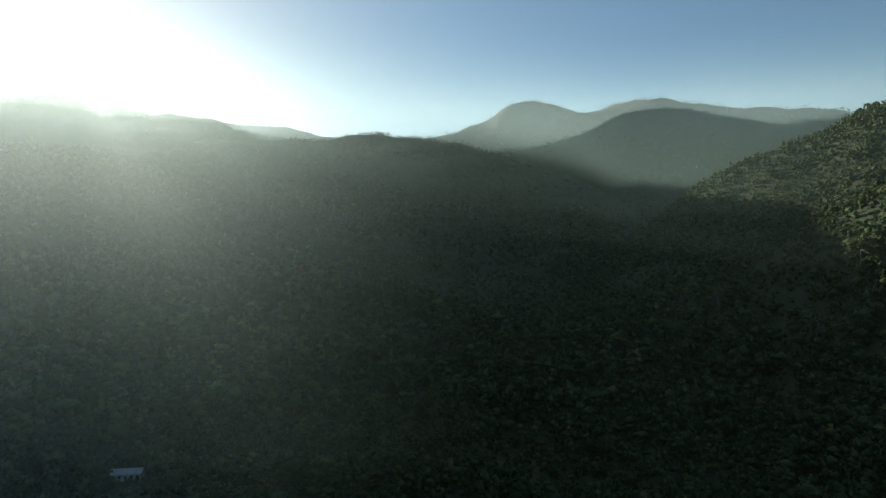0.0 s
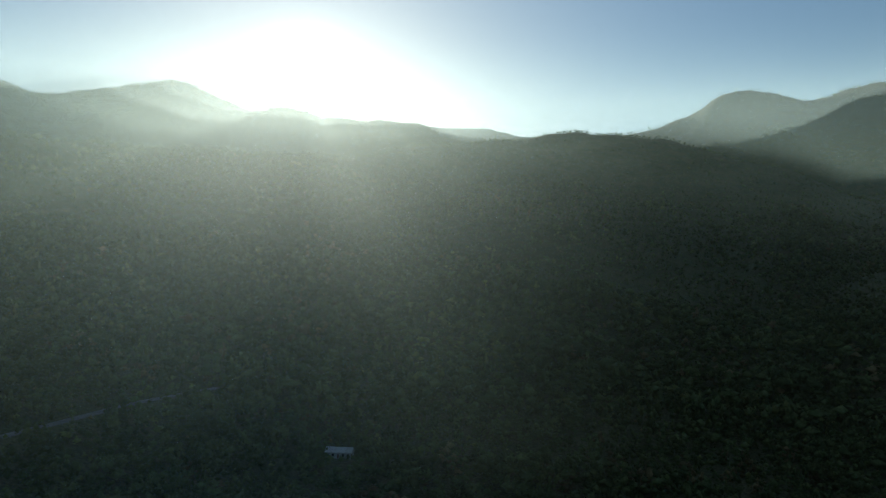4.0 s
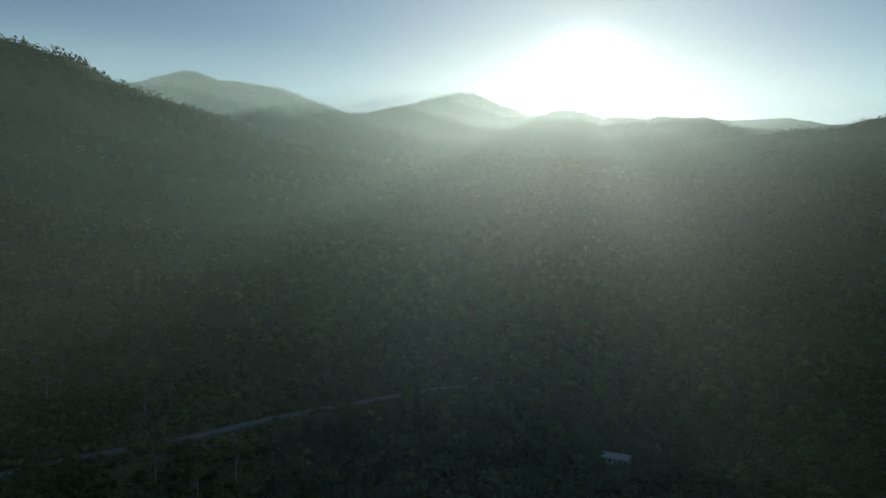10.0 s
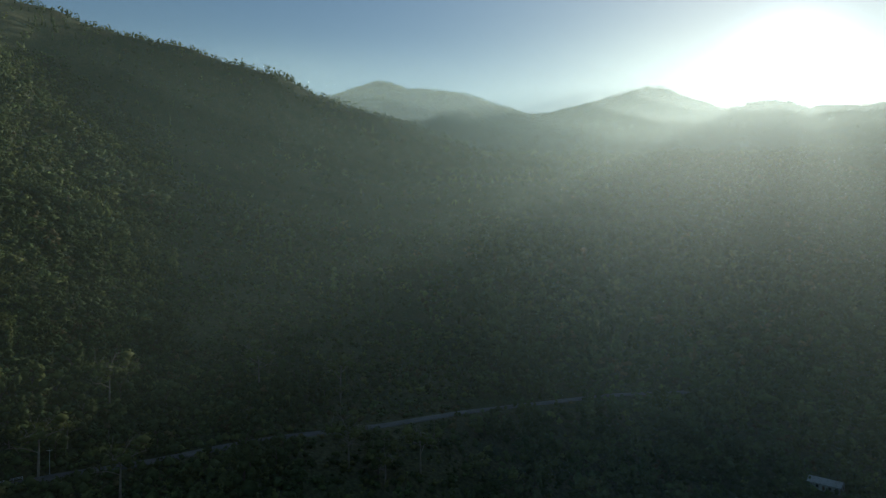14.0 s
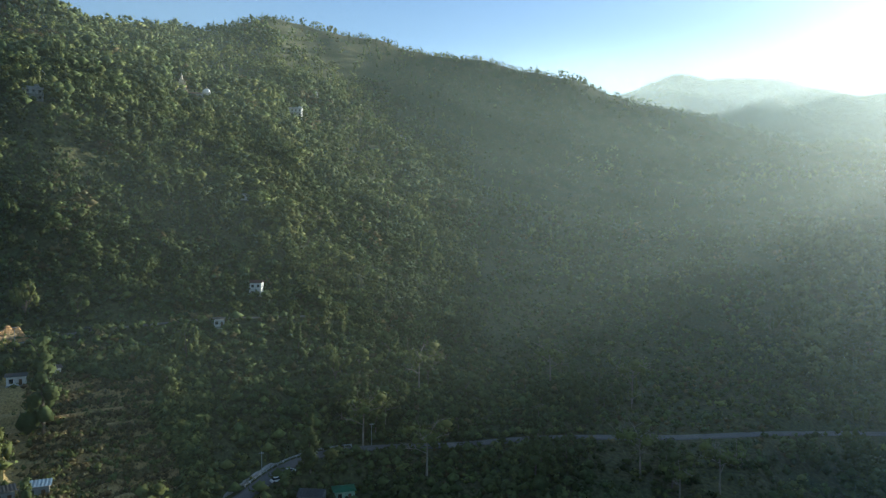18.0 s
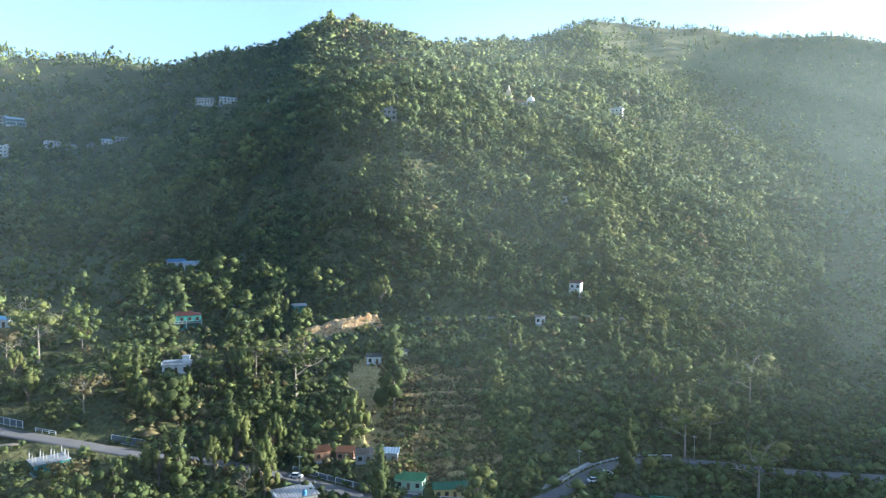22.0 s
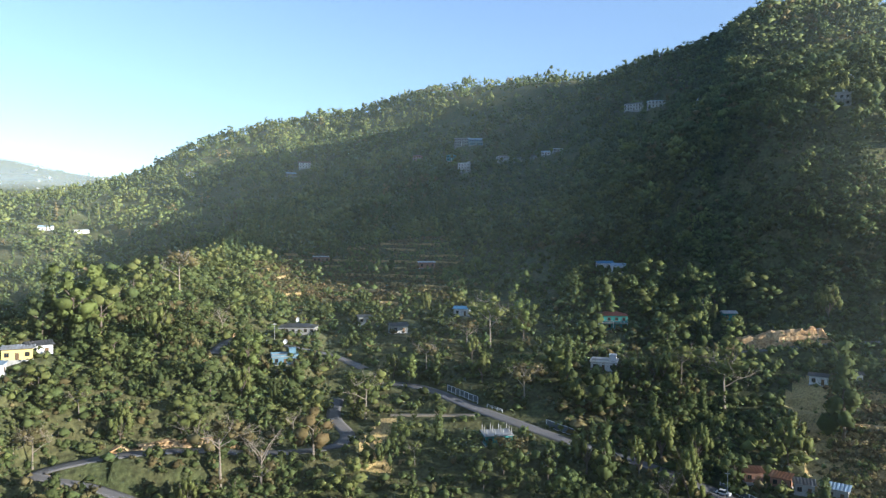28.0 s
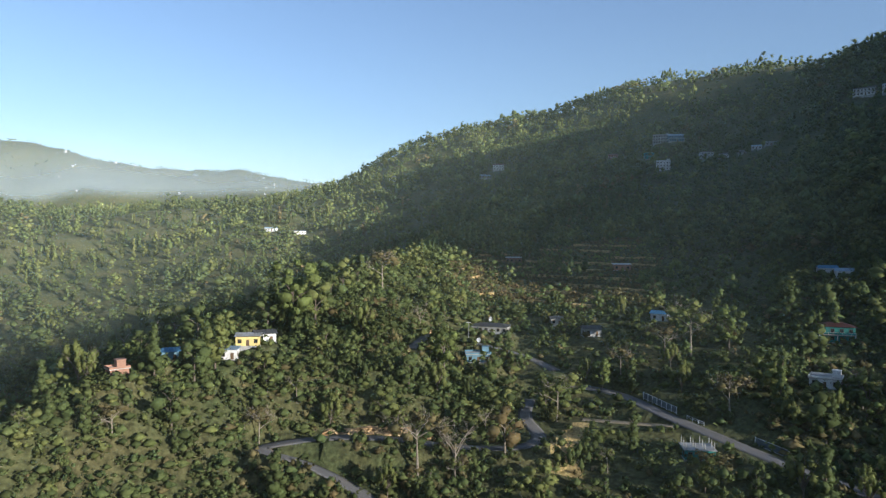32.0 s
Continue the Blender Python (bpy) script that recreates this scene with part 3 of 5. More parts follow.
def veil(dist, head, top, dense, patch, lift, colour=(0.76, 0.93, 0.87, 1), forward=0.08, clear=0.55):
    """A see-through curtain added to imitate haze, up to top (over the drone's level), thinning out upwards, over lift
    metres towards the ground, and past heading 60 by clear.
    """
    az = np.radians(np.arange(head[0], head[1] + 0.1, 1.5))
    x, y = -np.sin(az) * dist, np.cos(az) * dist
    base = height(x, y) - 1.0
    rows, n, heads = 28, len(az), np.degrees(az)
    crest = np.maximum(top + EYE, base + 25)
    # haze share by heading sets how bright each side of the valley looks
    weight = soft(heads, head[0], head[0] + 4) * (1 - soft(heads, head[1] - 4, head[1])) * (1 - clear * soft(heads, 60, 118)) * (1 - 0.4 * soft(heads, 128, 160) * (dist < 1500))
    if dist < 1300:  # haze share cut by heading, to darken the spur and other sectors
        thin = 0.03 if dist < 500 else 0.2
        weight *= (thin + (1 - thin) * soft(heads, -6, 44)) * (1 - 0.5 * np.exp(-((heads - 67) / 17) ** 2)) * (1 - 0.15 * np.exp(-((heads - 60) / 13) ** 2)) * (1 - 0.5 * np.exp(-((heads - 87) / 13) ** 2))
    verts, thick = [], []
    for k in range(rows):
        z = base + (crest - base) * k / (rows - 1)
        verts.append(np.stack([x, y, z], 1))
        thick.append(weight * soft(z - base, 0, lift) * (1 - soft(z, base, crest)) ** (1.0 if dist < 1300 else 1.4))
    i, k = np.meshgrid(np.arange(rows - 1), np.arange(n - 1), indexing="ij")
    i, k = i.ravel(), k.ravel()
    me = array_mesh("mist", np.concatenate(verts), np.stack([i * n + k, i * n + k + 1, (i + 1) * n + k + 1, (i + 1) * n + k], 1), [mist_material("mist", dense, patch, colour, forward)], smooth=True)
    me.attributes.new("thickness", "FLOAT", "POINT").data.foreach_set("value", np.concatenate(thick).astype(np.float32))
    return tagged(new("mist", me), "see-through curtain standing in for morning haze in the valley", "mist", kind="stuff")


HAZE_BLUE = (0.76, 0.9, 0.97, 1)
scene.cycles.transparent_max_bounces = 32
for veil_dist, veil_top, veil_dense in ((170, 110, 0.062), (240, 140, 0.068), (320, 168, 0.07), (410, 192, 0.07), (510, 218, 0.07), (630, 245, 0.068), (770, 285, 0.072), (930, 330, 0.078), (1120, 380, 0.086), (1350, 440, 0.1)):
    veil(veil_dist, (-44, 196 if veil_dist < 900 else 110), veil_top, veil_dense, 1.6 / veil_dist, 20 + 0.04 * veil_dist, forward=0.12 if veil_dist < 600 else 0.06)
# pale blue curtains lay imitated haze over the far ranges
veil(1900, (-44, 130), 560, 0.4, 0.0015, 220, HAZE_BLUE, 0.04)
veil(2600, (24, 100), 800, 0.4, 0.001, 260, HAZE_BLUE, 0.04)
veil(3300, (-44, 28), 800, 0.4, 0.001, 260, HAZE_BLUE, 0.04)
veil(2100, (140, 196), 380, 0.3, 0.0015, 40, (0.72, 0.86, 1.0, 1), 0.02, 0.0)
# ---- trees ----


def leaf_sprays(centres, out, sizes, rand):
    """A small tilted triangle of foliage at each centre, roughly facing out."""
    n = len(centres)
    w = out + rand.normal(0, 0.4, (n, 3))
    w /= np.linalg.norm(w, axis=1)[:, None]
    u = np.cross(w, rand.normal(size=(n, 3)))
    u /= np.linalg.norm(u, axis=1)[:, None]
    v = np.cross(w, u)
    s = sizes[:, None]
    tri = np.stack([centres - u * s * 0.8 - v * s * 0.6, centres + u * s * 0.8 - v * s * 0.55, centres + v * s * 1.2 + w * s * 0.2], 1)
    return tri.reshape(-1, 3), np.arange(3 * n).reshape(-1, 3)


def ball():
    """A ball of 20 triangles."""
    g = (1 + 5 ** 0.5) / 2
    v = np.array([(-1, g, 0), (1, g, 0), (-1, -g, 0), (1, -g, 0), (0, -1, g), (0, 1, g), (0, -1, -g), (0, 1, -g), (g, 0, -1), (g, 0, 1), (-g, 0, -1), (-g, 0, 1)], float)
    f = "0b5 051 017 07a 0ab 159 5b4 ba2 a76 718 394 342 326 368 389 495 24b 62a 867 981"
    return v / np.linalg.norm(v[0]), np.array([[int(c, 16) for c in t] for t in f.split()])


BALL_V, BALL_F = ball()
OCTA_V = np.array([(1, 0, 0), (0, 1, 0), (-1, 0, 0), (0, -1, 0), (0, 0, 1), (0, 0, -1)], float)
OCTA_F = np.array([0, 1, 4, 1, 2, 4, 2, 3, 4, 3, 0, 4, 1, 0, 5, 2, 1, 5, 3, 2, 5, 0, 3, 5]).reshape(-1, 3)


def unit(v):
    return v / np.maximum(np.linalg.norm(v, axis=-1, keepdims=True), 1e-6)


def crown(shape, lumps, sprays, size, rand):
    """Foliage of a tree of height 1: uneven leafy lumps with sprays of leaves standing out of them. Also its soft normals."""
    cs, rs = [], []
    for k in range(lumps):
        t, a = (k + 0.5) / lumps, k * 2.4 + rand.uniform(-0.6, 0.6)
        grow = (7.0 / max(lumps, 2)) ** 0.36
        if shape == "tall":
            o = rand.uniform(0.02, 0.11) * (1.2 - t)
            c, r = (o * math.cos(a), o * math.sin(a), 0.1 + 0.84 * t), np.array((0.12, 0.12, 0.14)) * (1.15 - 0.6 * t) * rand.uniform(0.8, 1.2)
        elif shape == "broad":
            o = 0.24 * math.sin(math.pi * (0.1 + 0.75 * t)) * rand.uniform(0.5, 1.25)
            c, r = (o * math.cos(a), o * math.sin(a), 0.22 + 0.64 * t), np.array((0.14, 0.14, 0.13)) * rand.uniform(0.45, 1.25)
        elif shape == "spread":
            o = 0.34 * rand.uniform(0.2, 1)
            c, r = (o * math.cos(a), o * math.sin(a), 0.66 + 0.24 * rand.uniform(0, 1) - 0.3 * o), np.array((0.15, 0.15, 0.11)) * rand.uniform(0.7, 1.15)
        elif shape == "bamboo":
            o = 0.3 * rand.uniform(0.1, 1)
            c, r = (o * math.cos(a), o * math.sin(a), 0.85 - 3.0 * o * o - 0.3 * rand.uniform(0, 1)), np.array((0.08, 0.08, 0.2)) * rand.uniform(0.8, 1.2)
        else:
            o = 0.3 * rand.uniform(0.2, 1)
            c, r = (o * math.cos(a), o * math.sin(a), 0.35), np.array((0.32, 0.32, 0.34)) * rand.uniform(0.6, 1.1)
        cs.append(c), rs.append(r * grow)
    cs, rs = np.array(cs), np.array(rs)
    bv, bf = (BALL_V, BALL_F) if sprays > 200 else (OCTA_V, OCTA_F)
    inner = 0.6 if shape == "spread" else 0.92
    core = [cs[k] + bv * rs[k] * inner * rand.uniform(0.6, 1.22, (len(bv), 1)) for k in range(lumps)]
    vs, fs = np.concatenate(core), np.concatenate([bf + len(bv) * k for k in range(lumps)])
    pick = rand.integers(0, lumps, sprays)
    d = rand.normal(size=(sprays, 3))
    d[:, 2] += 0.3
    d = unit(d)
    p = cs[pick] + d * rs[pick] * rand.uniform(0.74, 1.2, (sprays, 1))
    sv, sf = leaf_sprays(p, d, size * rand.uniform(0.6, 1.35, sprays), rand)
    v = np.concatenate([vs, sv])
    heart = cs.mean(0)
    soft_out = np.concatenate([np.tile(bv, (lumps, 1)), np.repeat(unit(d + rand.normal(0, 0.32, d.shape)), 3, axis=0)])
    normals = unit(soft_out + 0.45 * unit(v - heart))
    v[:, 2] = np.maximum(v[:, 2], 0.02)
    return v, np.concatenate([fs, sf + len(vs)]), normals


def soften(me, normals):
    """Gives foliage the normals of its rounded clumps, so that light falls on it as on a leafy mass."""
    me.polygons.foreach_set("use_smooth", np.full(len(me.polygons), True))
    me.attributes.new("custom_normal", "FLOAT_VECTOR", "POINT").data.foreach_set("vector", np.ascontiguousarray(normals, np.float32).ravel())


def forest(name, label, spots, kinds, lumps, sprays, size, mats, seed):
    """One mesh of many trees: spots are rows of x, y, z, height, kind, material."""
    rand = np.random.default_rng(seed)
    pool = {(k, v): crown(kinds[k], lumps if kinds[k] != "shrub" else max(1, lumps // 2), sprays if kinds[k] != "shrub" else sprays // 3, size, rand) for k in range(len(kinds)) for v in range(5)}
    vs, fs, ns, tones, idx, base = [], [], [], [], [], 0
    variant = rand.integers(0, 5, len(spots))
    turn = rand.uniform(0, 6.28, len(spots))
    for key, (v, f, nv) in pool.items():
        sel = np.nonzero((spots[:, 4] == key[0]) & (variant == key[1]))[0]
        if not len(sel):
            continue
        c, s = np.cos(turn[sel])[:, None], np.sin(turn[sel])[:, None]
        h = spots[sel, 3][:, None]
        wide = h * rand.uniform(0.85, 1.5, (len(sel), 1)) * (0.8 if kinds[key[0]] == "tall" else 1.0)
        x = (v[None, :, 0] * c - v[None, :, 1] * s) * wide + spots[sel, 0][:, None]
        y = (v[None, :, 0] * s + v[None, :, 1] * c) * wide + spots[sel, 1][:, None]
        z = v[None, :, 2] * h + spots[sel, 2][:, None]
        vs.append(np.stack([x, y, z], 2).reshape(-1, 3))
        ns.append(np.stack([nv[None, :, 0] * c - nv[None, :, 1] * s, nv[None, :, 0] * s + nv[None, :, 1] * c, nv[None, :, 2] + 0 * c], 2).reshape(-1, 3))
        fs.append((f[None] + np.arange(len(sel))[:, None, None] * len(v) + base).reshape(-1, 3))
        tones.append(np.repeat(rand.uniform(-1, 1, len(sel)), len(v)))
        idx.append(np.repeat(spots[sel, 5], len(f)))
        base += len(sel) * len(v)
    me = array_mesh(name, np.concatenate(vs), np.concatenate(fs), mats, np.concatenate(idx))
    soften(me, np.concatenate(ns))
    me.attributes.new("tone", "FLOAT", "POINT").data.foreach_set("value", np.concatenate(tones).astype(np.float32))
    return tagged(new(name, me), label, "forest", kind="stuff")


def scatter(count, head, dist, seed):
    """Random places in a ring sector, even over its area."""
    rand = np.random.default_rng(seed)
    a = np.radians(rand.uniform(*head, count))
    d = np.sqrt(rand.uniform(dist[0] ** 2, dist[1] ** 2, count))
    return -np.sin(a) * d, np.cos(a) * d, rand


def in_sight(x, y, top):
    """True for trees on slopes that face the valley's middle, not behind a ridge."""
    ok = np.full(len(x), True)
    rise = (top - EYE) / np.hypot(x, y)
    for k in np.linspace(0.35, 0.97, 26):
        ok &= (height(x * k, y * k) + 2 - EYE) / (np.hypot(x, y) * k) < rise
    return ok & (rise > -0.44)


def woods(name, label, count, head, dist, tall, lumps, sprays, size, seed, clear=True, giants=(0.09, 1.3), bright=0.25):
    x, y, rand = scatter(count, head, dist, seed)
    if clear:
        keep = open_ground(x, y, rand)
        x, y = x[keep], y[keep]
    z = height(x, y)
    keep = in_sight(x, y, z + 14)
    x, y, z = x[keep], y[keep], z[keep]
    grove = value_noise(x / 60, y / 60, 11)
    kind = np.where(grove + rand.normal(0, 0.3, len(x)) > 0.7, 1, 0)
    dice = rand.uniform(size=len(x))
    kind = np.where(dice < 0.12, 2, np.where(dice < 0.22, 3, np.where(dice < 0.34, 4, kind)))
    h = (tall[0] + (tall[1] - tall[0]) * rand.uniform(size=len(x)) ** 1.2) * np.where(np.hypot(x, y) > 2000, 0.9, np.where((np.hypot(x, y) > 650) & (polar(x, y)[0] < 100), 0.75, 1.0)) * np.where(kind == 1, 1.2, np.where(kind == 4, 0.38, 1.0)) * (1 + 0.3 * value_noise(x / 50, y / 50, 13)) * np.where(rand.uniform(size=len(x)) < giants[0], giants[1], 1.0)
    tone = value_noise(x / 45, y / 45, 12) + rand.normal(0, 0.45, len(x))
    mat = np.where(tone > bright, 1, np.where(tone < -1.2, 2, 0))
    return forest(name, label, np.stack([x, y, z - 0.3, h, kind, mat], 1), ["broad", "tall", "spread", "bamboo", "shrub"], lumps, sprays, size, LEAF[:3], seed)


woods("near_forest", "dense mixed green forest with bamboo on the near slopes", 1900, (52, 110), (150, 440), (2.4, 5.5), 7, 110, 0.036, 21, giants=(0.08, 2.0))
woods("near_forest", "low mixed trees and bushes scattered over the near slope", 1050, (110, 160), (150, 440), (1.8, 4.6), 7, 110, 0.036, 46, giants=(0.12, 2.6))
woods("near_forest", "mixed green trees low on the spur", 900, (160, 192), (150, 440), (2.6, 6), 7, 110, 0.036, 47, giants=(0.14, 2.2))
woods("near_forest", "tall mixed trees standing apart on the shaded near slope", 110, (114, 158), (165, 310), (6.5, 12), 9, 200, 0.028, 44, giants=(0.1, 1.2))
woods("near_forest", "sunlit mixed forest on the spur", 1100, (146, 192), (185, 420), (3.2, 7), 8, 130, 0.034, 37, giants=(0.16, 2.0))
woods("near_forest", "dark dense forest low on the shaded valley side", 1900, (-14, 52), (190, 390), (7, 14), 6, 60, 0.045, 22, bright=1.1)
woods("near_forest", "dark dense forest on the far shaded valley side", 6000, (-14, 52), (390, 700), (8, 15), 2, 18, 0.075, 30, bright=1.1)
woods("near_forest", "dark dense forest on the steep shaded spur", 8500, (-40, -10), (430, 1150), (9, 16), 2, 10, 0.1, 29, bright=1.1)
woods("near_forest", "dark dense forest on the upper shaded valley side", 6500, (-13, 44), (660, 1180), (8, 14), 2, 10, 0.1, 50, bright=1.1)
woods("near_forest", "dark dense forest on the shaded valley floor", 1500, (-40, -12), (225, 440), (8, 14), 3, 24, 0.065, 33, bright=1.1)
woods("hill_forest", "green hillside forest of broadleaf trees", 7000, (40, 150), (440, 1120), (7, 15), 5, 36, 0.045, 23)
woods("hill_forest", "sunlit forest of rounded crowns on the far side of the spur", 5400, (140, 192), (360, 1080), (8, 15.5), 6, 42, 0.038, 38)
woods("near_forest", "scattered tall full-crowned trees on the near slope", 80, (113, 152), (170, 330), (8, 13), 10, 260, 0.024, 41)
woods("hill_forest", "dark forest on the shaded hills under the sun", 17000, (-40, 40), (700, 1500), (5, 9), 1, 5, 0.14, 24, bright=1.1)
woods("hill_forest", "dense green forest on the sunlit hillside", 4300, (76, 128), (430, 780), (9, 17), 6, 52, 0.04, 35)
woods("hill_forest", "low bright green trees along the foot of the sunlit slope", 900, (78, 130), (305, 350), (5, 9.5), 8, 110, 0.034, 48, giants=(0.06, 1.25))
woods("hill_forest", "dense bright green forest of broad crowns on the sunlit slope", 2100, (91, 130), (348, 480), (9, 16.5), 9, 130, 0.03, 40)
woods("hill_forest", "hazy low trees on the slope above the valley", 700, (76, 93), (348, 480), (6, 11), 6, 80, 0.036, 49)
woods("hill_forest", "dense dark green forest in the shaded gully", 4200, (116, 156), (400, 780), (6, 12.5), 5, 34, 0.045, 45)
woods("far_forest", "hazy far forest on the ranges", 14000, (-40, 75), (1500, 2700), (7, 11), 1, 4, 0.2, 25, False)
woods("far_forest", "hazy far forest on the high ranges beside the sun", 22000, (22, 75), (2700, 4150), (8, 15), 1, 4, 0.2, 42, False)
woods("far_forest", "hazy far forest on the hills down the valley", 6000, (155, 192), (1060, 3300), (7, 11), 1, 4, 0.2, 26, False)


def ridge_trees(count, head, seed):
    """Trees close together along the crest of the hill."""
    rand = np.random.default_rng(seed)
    a = rand.uniform(*head, count)
    k = np.clip(((a + 40) * 2).astype(int), 0, 719)
    d = TABLES[5][0][k] + rand.normal(0, 22, count)
    x, y = -np.sin(np.radians(a)) * d, np.cos(np.radians(a)) * d
    tone = rand.integers(0, 3, count)
    return forest("ridge_trees", "continuous line of trees along the ridge crest", np.stack([x, y, height(x, y) - 1.0, rand.uniform(3, 8, count), rand.integers(0, 2, count), np.where(tone == 2, 1, 0)], 1), ["broad", "tall"], 3, 14, 0.06, LEAF[:2], seed)


ridge_trees(3800, (58, 188), 36)


def scrub(count, head, dist, seed, field=0.45):
    """Low bushes and tufts between the trees and on the fields."""
    x, y, rand = scatter(count, head, dist, seed)
    d, half, level = near_road(x, y)
    m, step = terrace_mask(x, y)
    keep = (d > half + 0.8) & (rand.uniform(size=len(x)) > field * m)
    for cx, cy, radius in CLEARED:
        keep &= np.hypot(x - cx, y - cy) > radius * 0.8
    x, y, m = x[keep], y[keep], m[keep]
    z = height(x, y)
    keep = in_sight(x, y, z + 4)
    x, y, z, m = x[keep], y[keep], z[keep], m[keep]
    h = rand.uniform(1.2, 4.6, len(x)) * np.where(m > 0.3, 0.6, 1.0)
    tone = value_noise(x / 25, y / 25, 15) + rand.normal(0, 0.5, len(x))
    mat = np.where(m > 0.3, np.where(tone > 0.45, 1, np.where(tone > -0.2, 2, 3)), np.where(tone > 0.6, 1, np.where(tone < -0.95, 2, 0)))
    return forest("undergrowth", "low bushes and dry grass tufts under the trees", np.stack([x, y, z - 0.2, h, np.zeros(len(x)), mat], 1), ["shrub"], 2, 24, 0.15, LEAF[:3] + [RUST_LEAF], seed)


scrub(14000, (52, 192), (160, 450), 27)
scrub(8000, (66, 130), (195, 340), 43, 0.97)
scrub(6000, (60, 170), (450, 620), 32)
scrub(4500, (-40, 52), (200, 520), 28)
scrub(6000, (150, 192), (182, 330), 39)
scrub(5000, (98, 110), (202, 280), 31, 0.0)
scrub(5000, (138, 156), (318, 455), 34, 0.0)

# ---- single trees that stand out on the near slopes ----
def limb(bm, a, b, r1, r2, sides=6):
    a, b = Vector(a), Vector(b)
    q = (b - a).to_track_quat("Z", "Y").to_matrix()
    rings = [[bm.verts.new(c + q @ Vector((r * math.cos(k * 6.2832 / sides), r * math.sin(k * 6.2832 / sides), 0))) for k in range(sides)] for c, r in ((a, r1), (b, r2))]
    for k in range(sides):
        bm.faces.new((rings[0][k], rings[0][(k + 1) % sides], rings[1][(k + 1) % sides], rings[1][k]))
    bm.faces.new(rings[1])


def tree_source(name, shape, tall, leaf, bark, seed, label, lumps=14, sprays=420, size=0.028):
    rand = np.random.default_rng(seed)
    e = new(name)
    tagged(e, label, "tree", "trees on the near slopes")
    bm = bmesh.new()
    top = {"broad": 0.55, "tall": 0.85, "spread": 0.62, "bare": 0.5, "bamboo": 0.3}[shape]
    bend = rand.normal(0, 0.015, 2)
    prev, steps = Vector((0, 0, -0.06 * tall)), 5
    for k in range(steps):
        f = (k + 1) / steps
        nxt = Vector((bend[0] * f * tall, bend[1] * f * tall, top * f * tall))
        limb(bm, prev, nxt, 0.018 * tall * (1.05 - 0.7 * k / steps), 0.018 * tall * (1.05 - 0.7 * f), 8)
        prev = nxt
    part("trunk", bm, bark, e)
    crown_top = prev
    tips = []
    for k in range(5 if shape != "bamboo" else 9):
        a, f = k * 2.4 + rand.uniform(-0.5, 0.5), rand.uniform(0.5, 0.98)
        base = Vector((bend[0] * f * tall, bend[1] * f * tall, top * f * tall))
        reach = {"broad": 0.22, "tall": 0.1, "spread": 0.34, "bare": 0.26, "bamboo": 0.3}[shape] * tall * rand.uniform(0.7, 1.1)
        end = base + Vector((math.cos(a) * reach, math.sin(a) * reach, {"bare": 0.3, "bamboo": 0.55}.get(shape, 0.18) * tall * rand.uniform(0.7, 1.2)))
        bm = bmesh.new()
        mid = base.lerp(end, 0.5) + Vector((0, 0, 0.03 * tall))
        limb(bm, base, mid, 0.008 * tall, 0.006 * tall)
        limb(bm, mid, end, 0.006 * tall, 0.002 * tall)
        if shape in ("bare", "spread"):
            for s in range(9):
                p = mid.lerp(end, rand.uniform(0, 1))
                q = p + Vector(rand.normal(0, 0.07 * tall, 3)) + Vector((0, 0, 0.07 * tall))
                limb(bm, p, q, 0.003 * tall, 0.0012 * tall, 4)
                for u in range(3):
                    limb(bm, p.lerp(q, rand.uniform(0.4, 1)), q + Vector(rand.normal(0, 0.045 * tall, 3)), 0.0016 * tall, 0.0008 * tall, 3)
        part("limb", bm, bark, e)
        tips.append(end)
    if shape != "bare":
        v, f, nv = crown(shape, lumps, sprays, size, rand)
        me = array_mesh("crown", v * tall, f, [leaf])
        soften(me, nv)
        c = new("crown", me)
        c.parent = e
    return e


def banana_source(seed):
    rand = np.random.default_rng(seed)
    e = tagged(new("banana_plant"), "broad-leaved green banana plant in the fields", "banana plant", "banana plants")
    bm = bmesh.new()
    limb(bm, (0, 0, -0.3), (0.1, 0, 2.2), 0.18, 0.12, 8)
    part("stem", bm, PALE_LEAF, e)
    for k in range(8):
        a, up = k * 0.79 + rand.uniform(-0.2, 0.2), rand.uniform(0.5, 1.3)
        bm = bmesh.new()
        ring = []
        for s in range(6):
            f = s / 5
            c = Vector((math.cos(a) * 2.3 * f, math.sin(a) * 2.3 * f, 2.2 + up * 1.8 * f - 2.2 * f * f))
            w = 0.36 * math.sin(math.pi * min(0.97, f * 0.85 + 0.12))
            side = Vector((-math.sin(a), math.cos(a), 0)) * w
            ring.append((bm.verts.new(c - side + Vector((0, 0, 0.1))), bm.verts.new(c), bm.verts.new(c + side + Vector((0, 0, 0.1)))))
        for p, q in zip(ring, ring[1:]):
            bm.faces.new((p[0], p[1], q[1], q[0])), bm.faces.new((p[1], p[2], q[2], q[1]))
        bmesh.ops.solidify(bm, geom=bm.faces[:], thickness=0.03)
        part("leaf", bm, PALE_LEAF, e)
    return e


PALE_BARK = material("pale_bark", (0.26, 0.22, 0.17), 0.9, 0.25, 0.6, 5, 0.01)
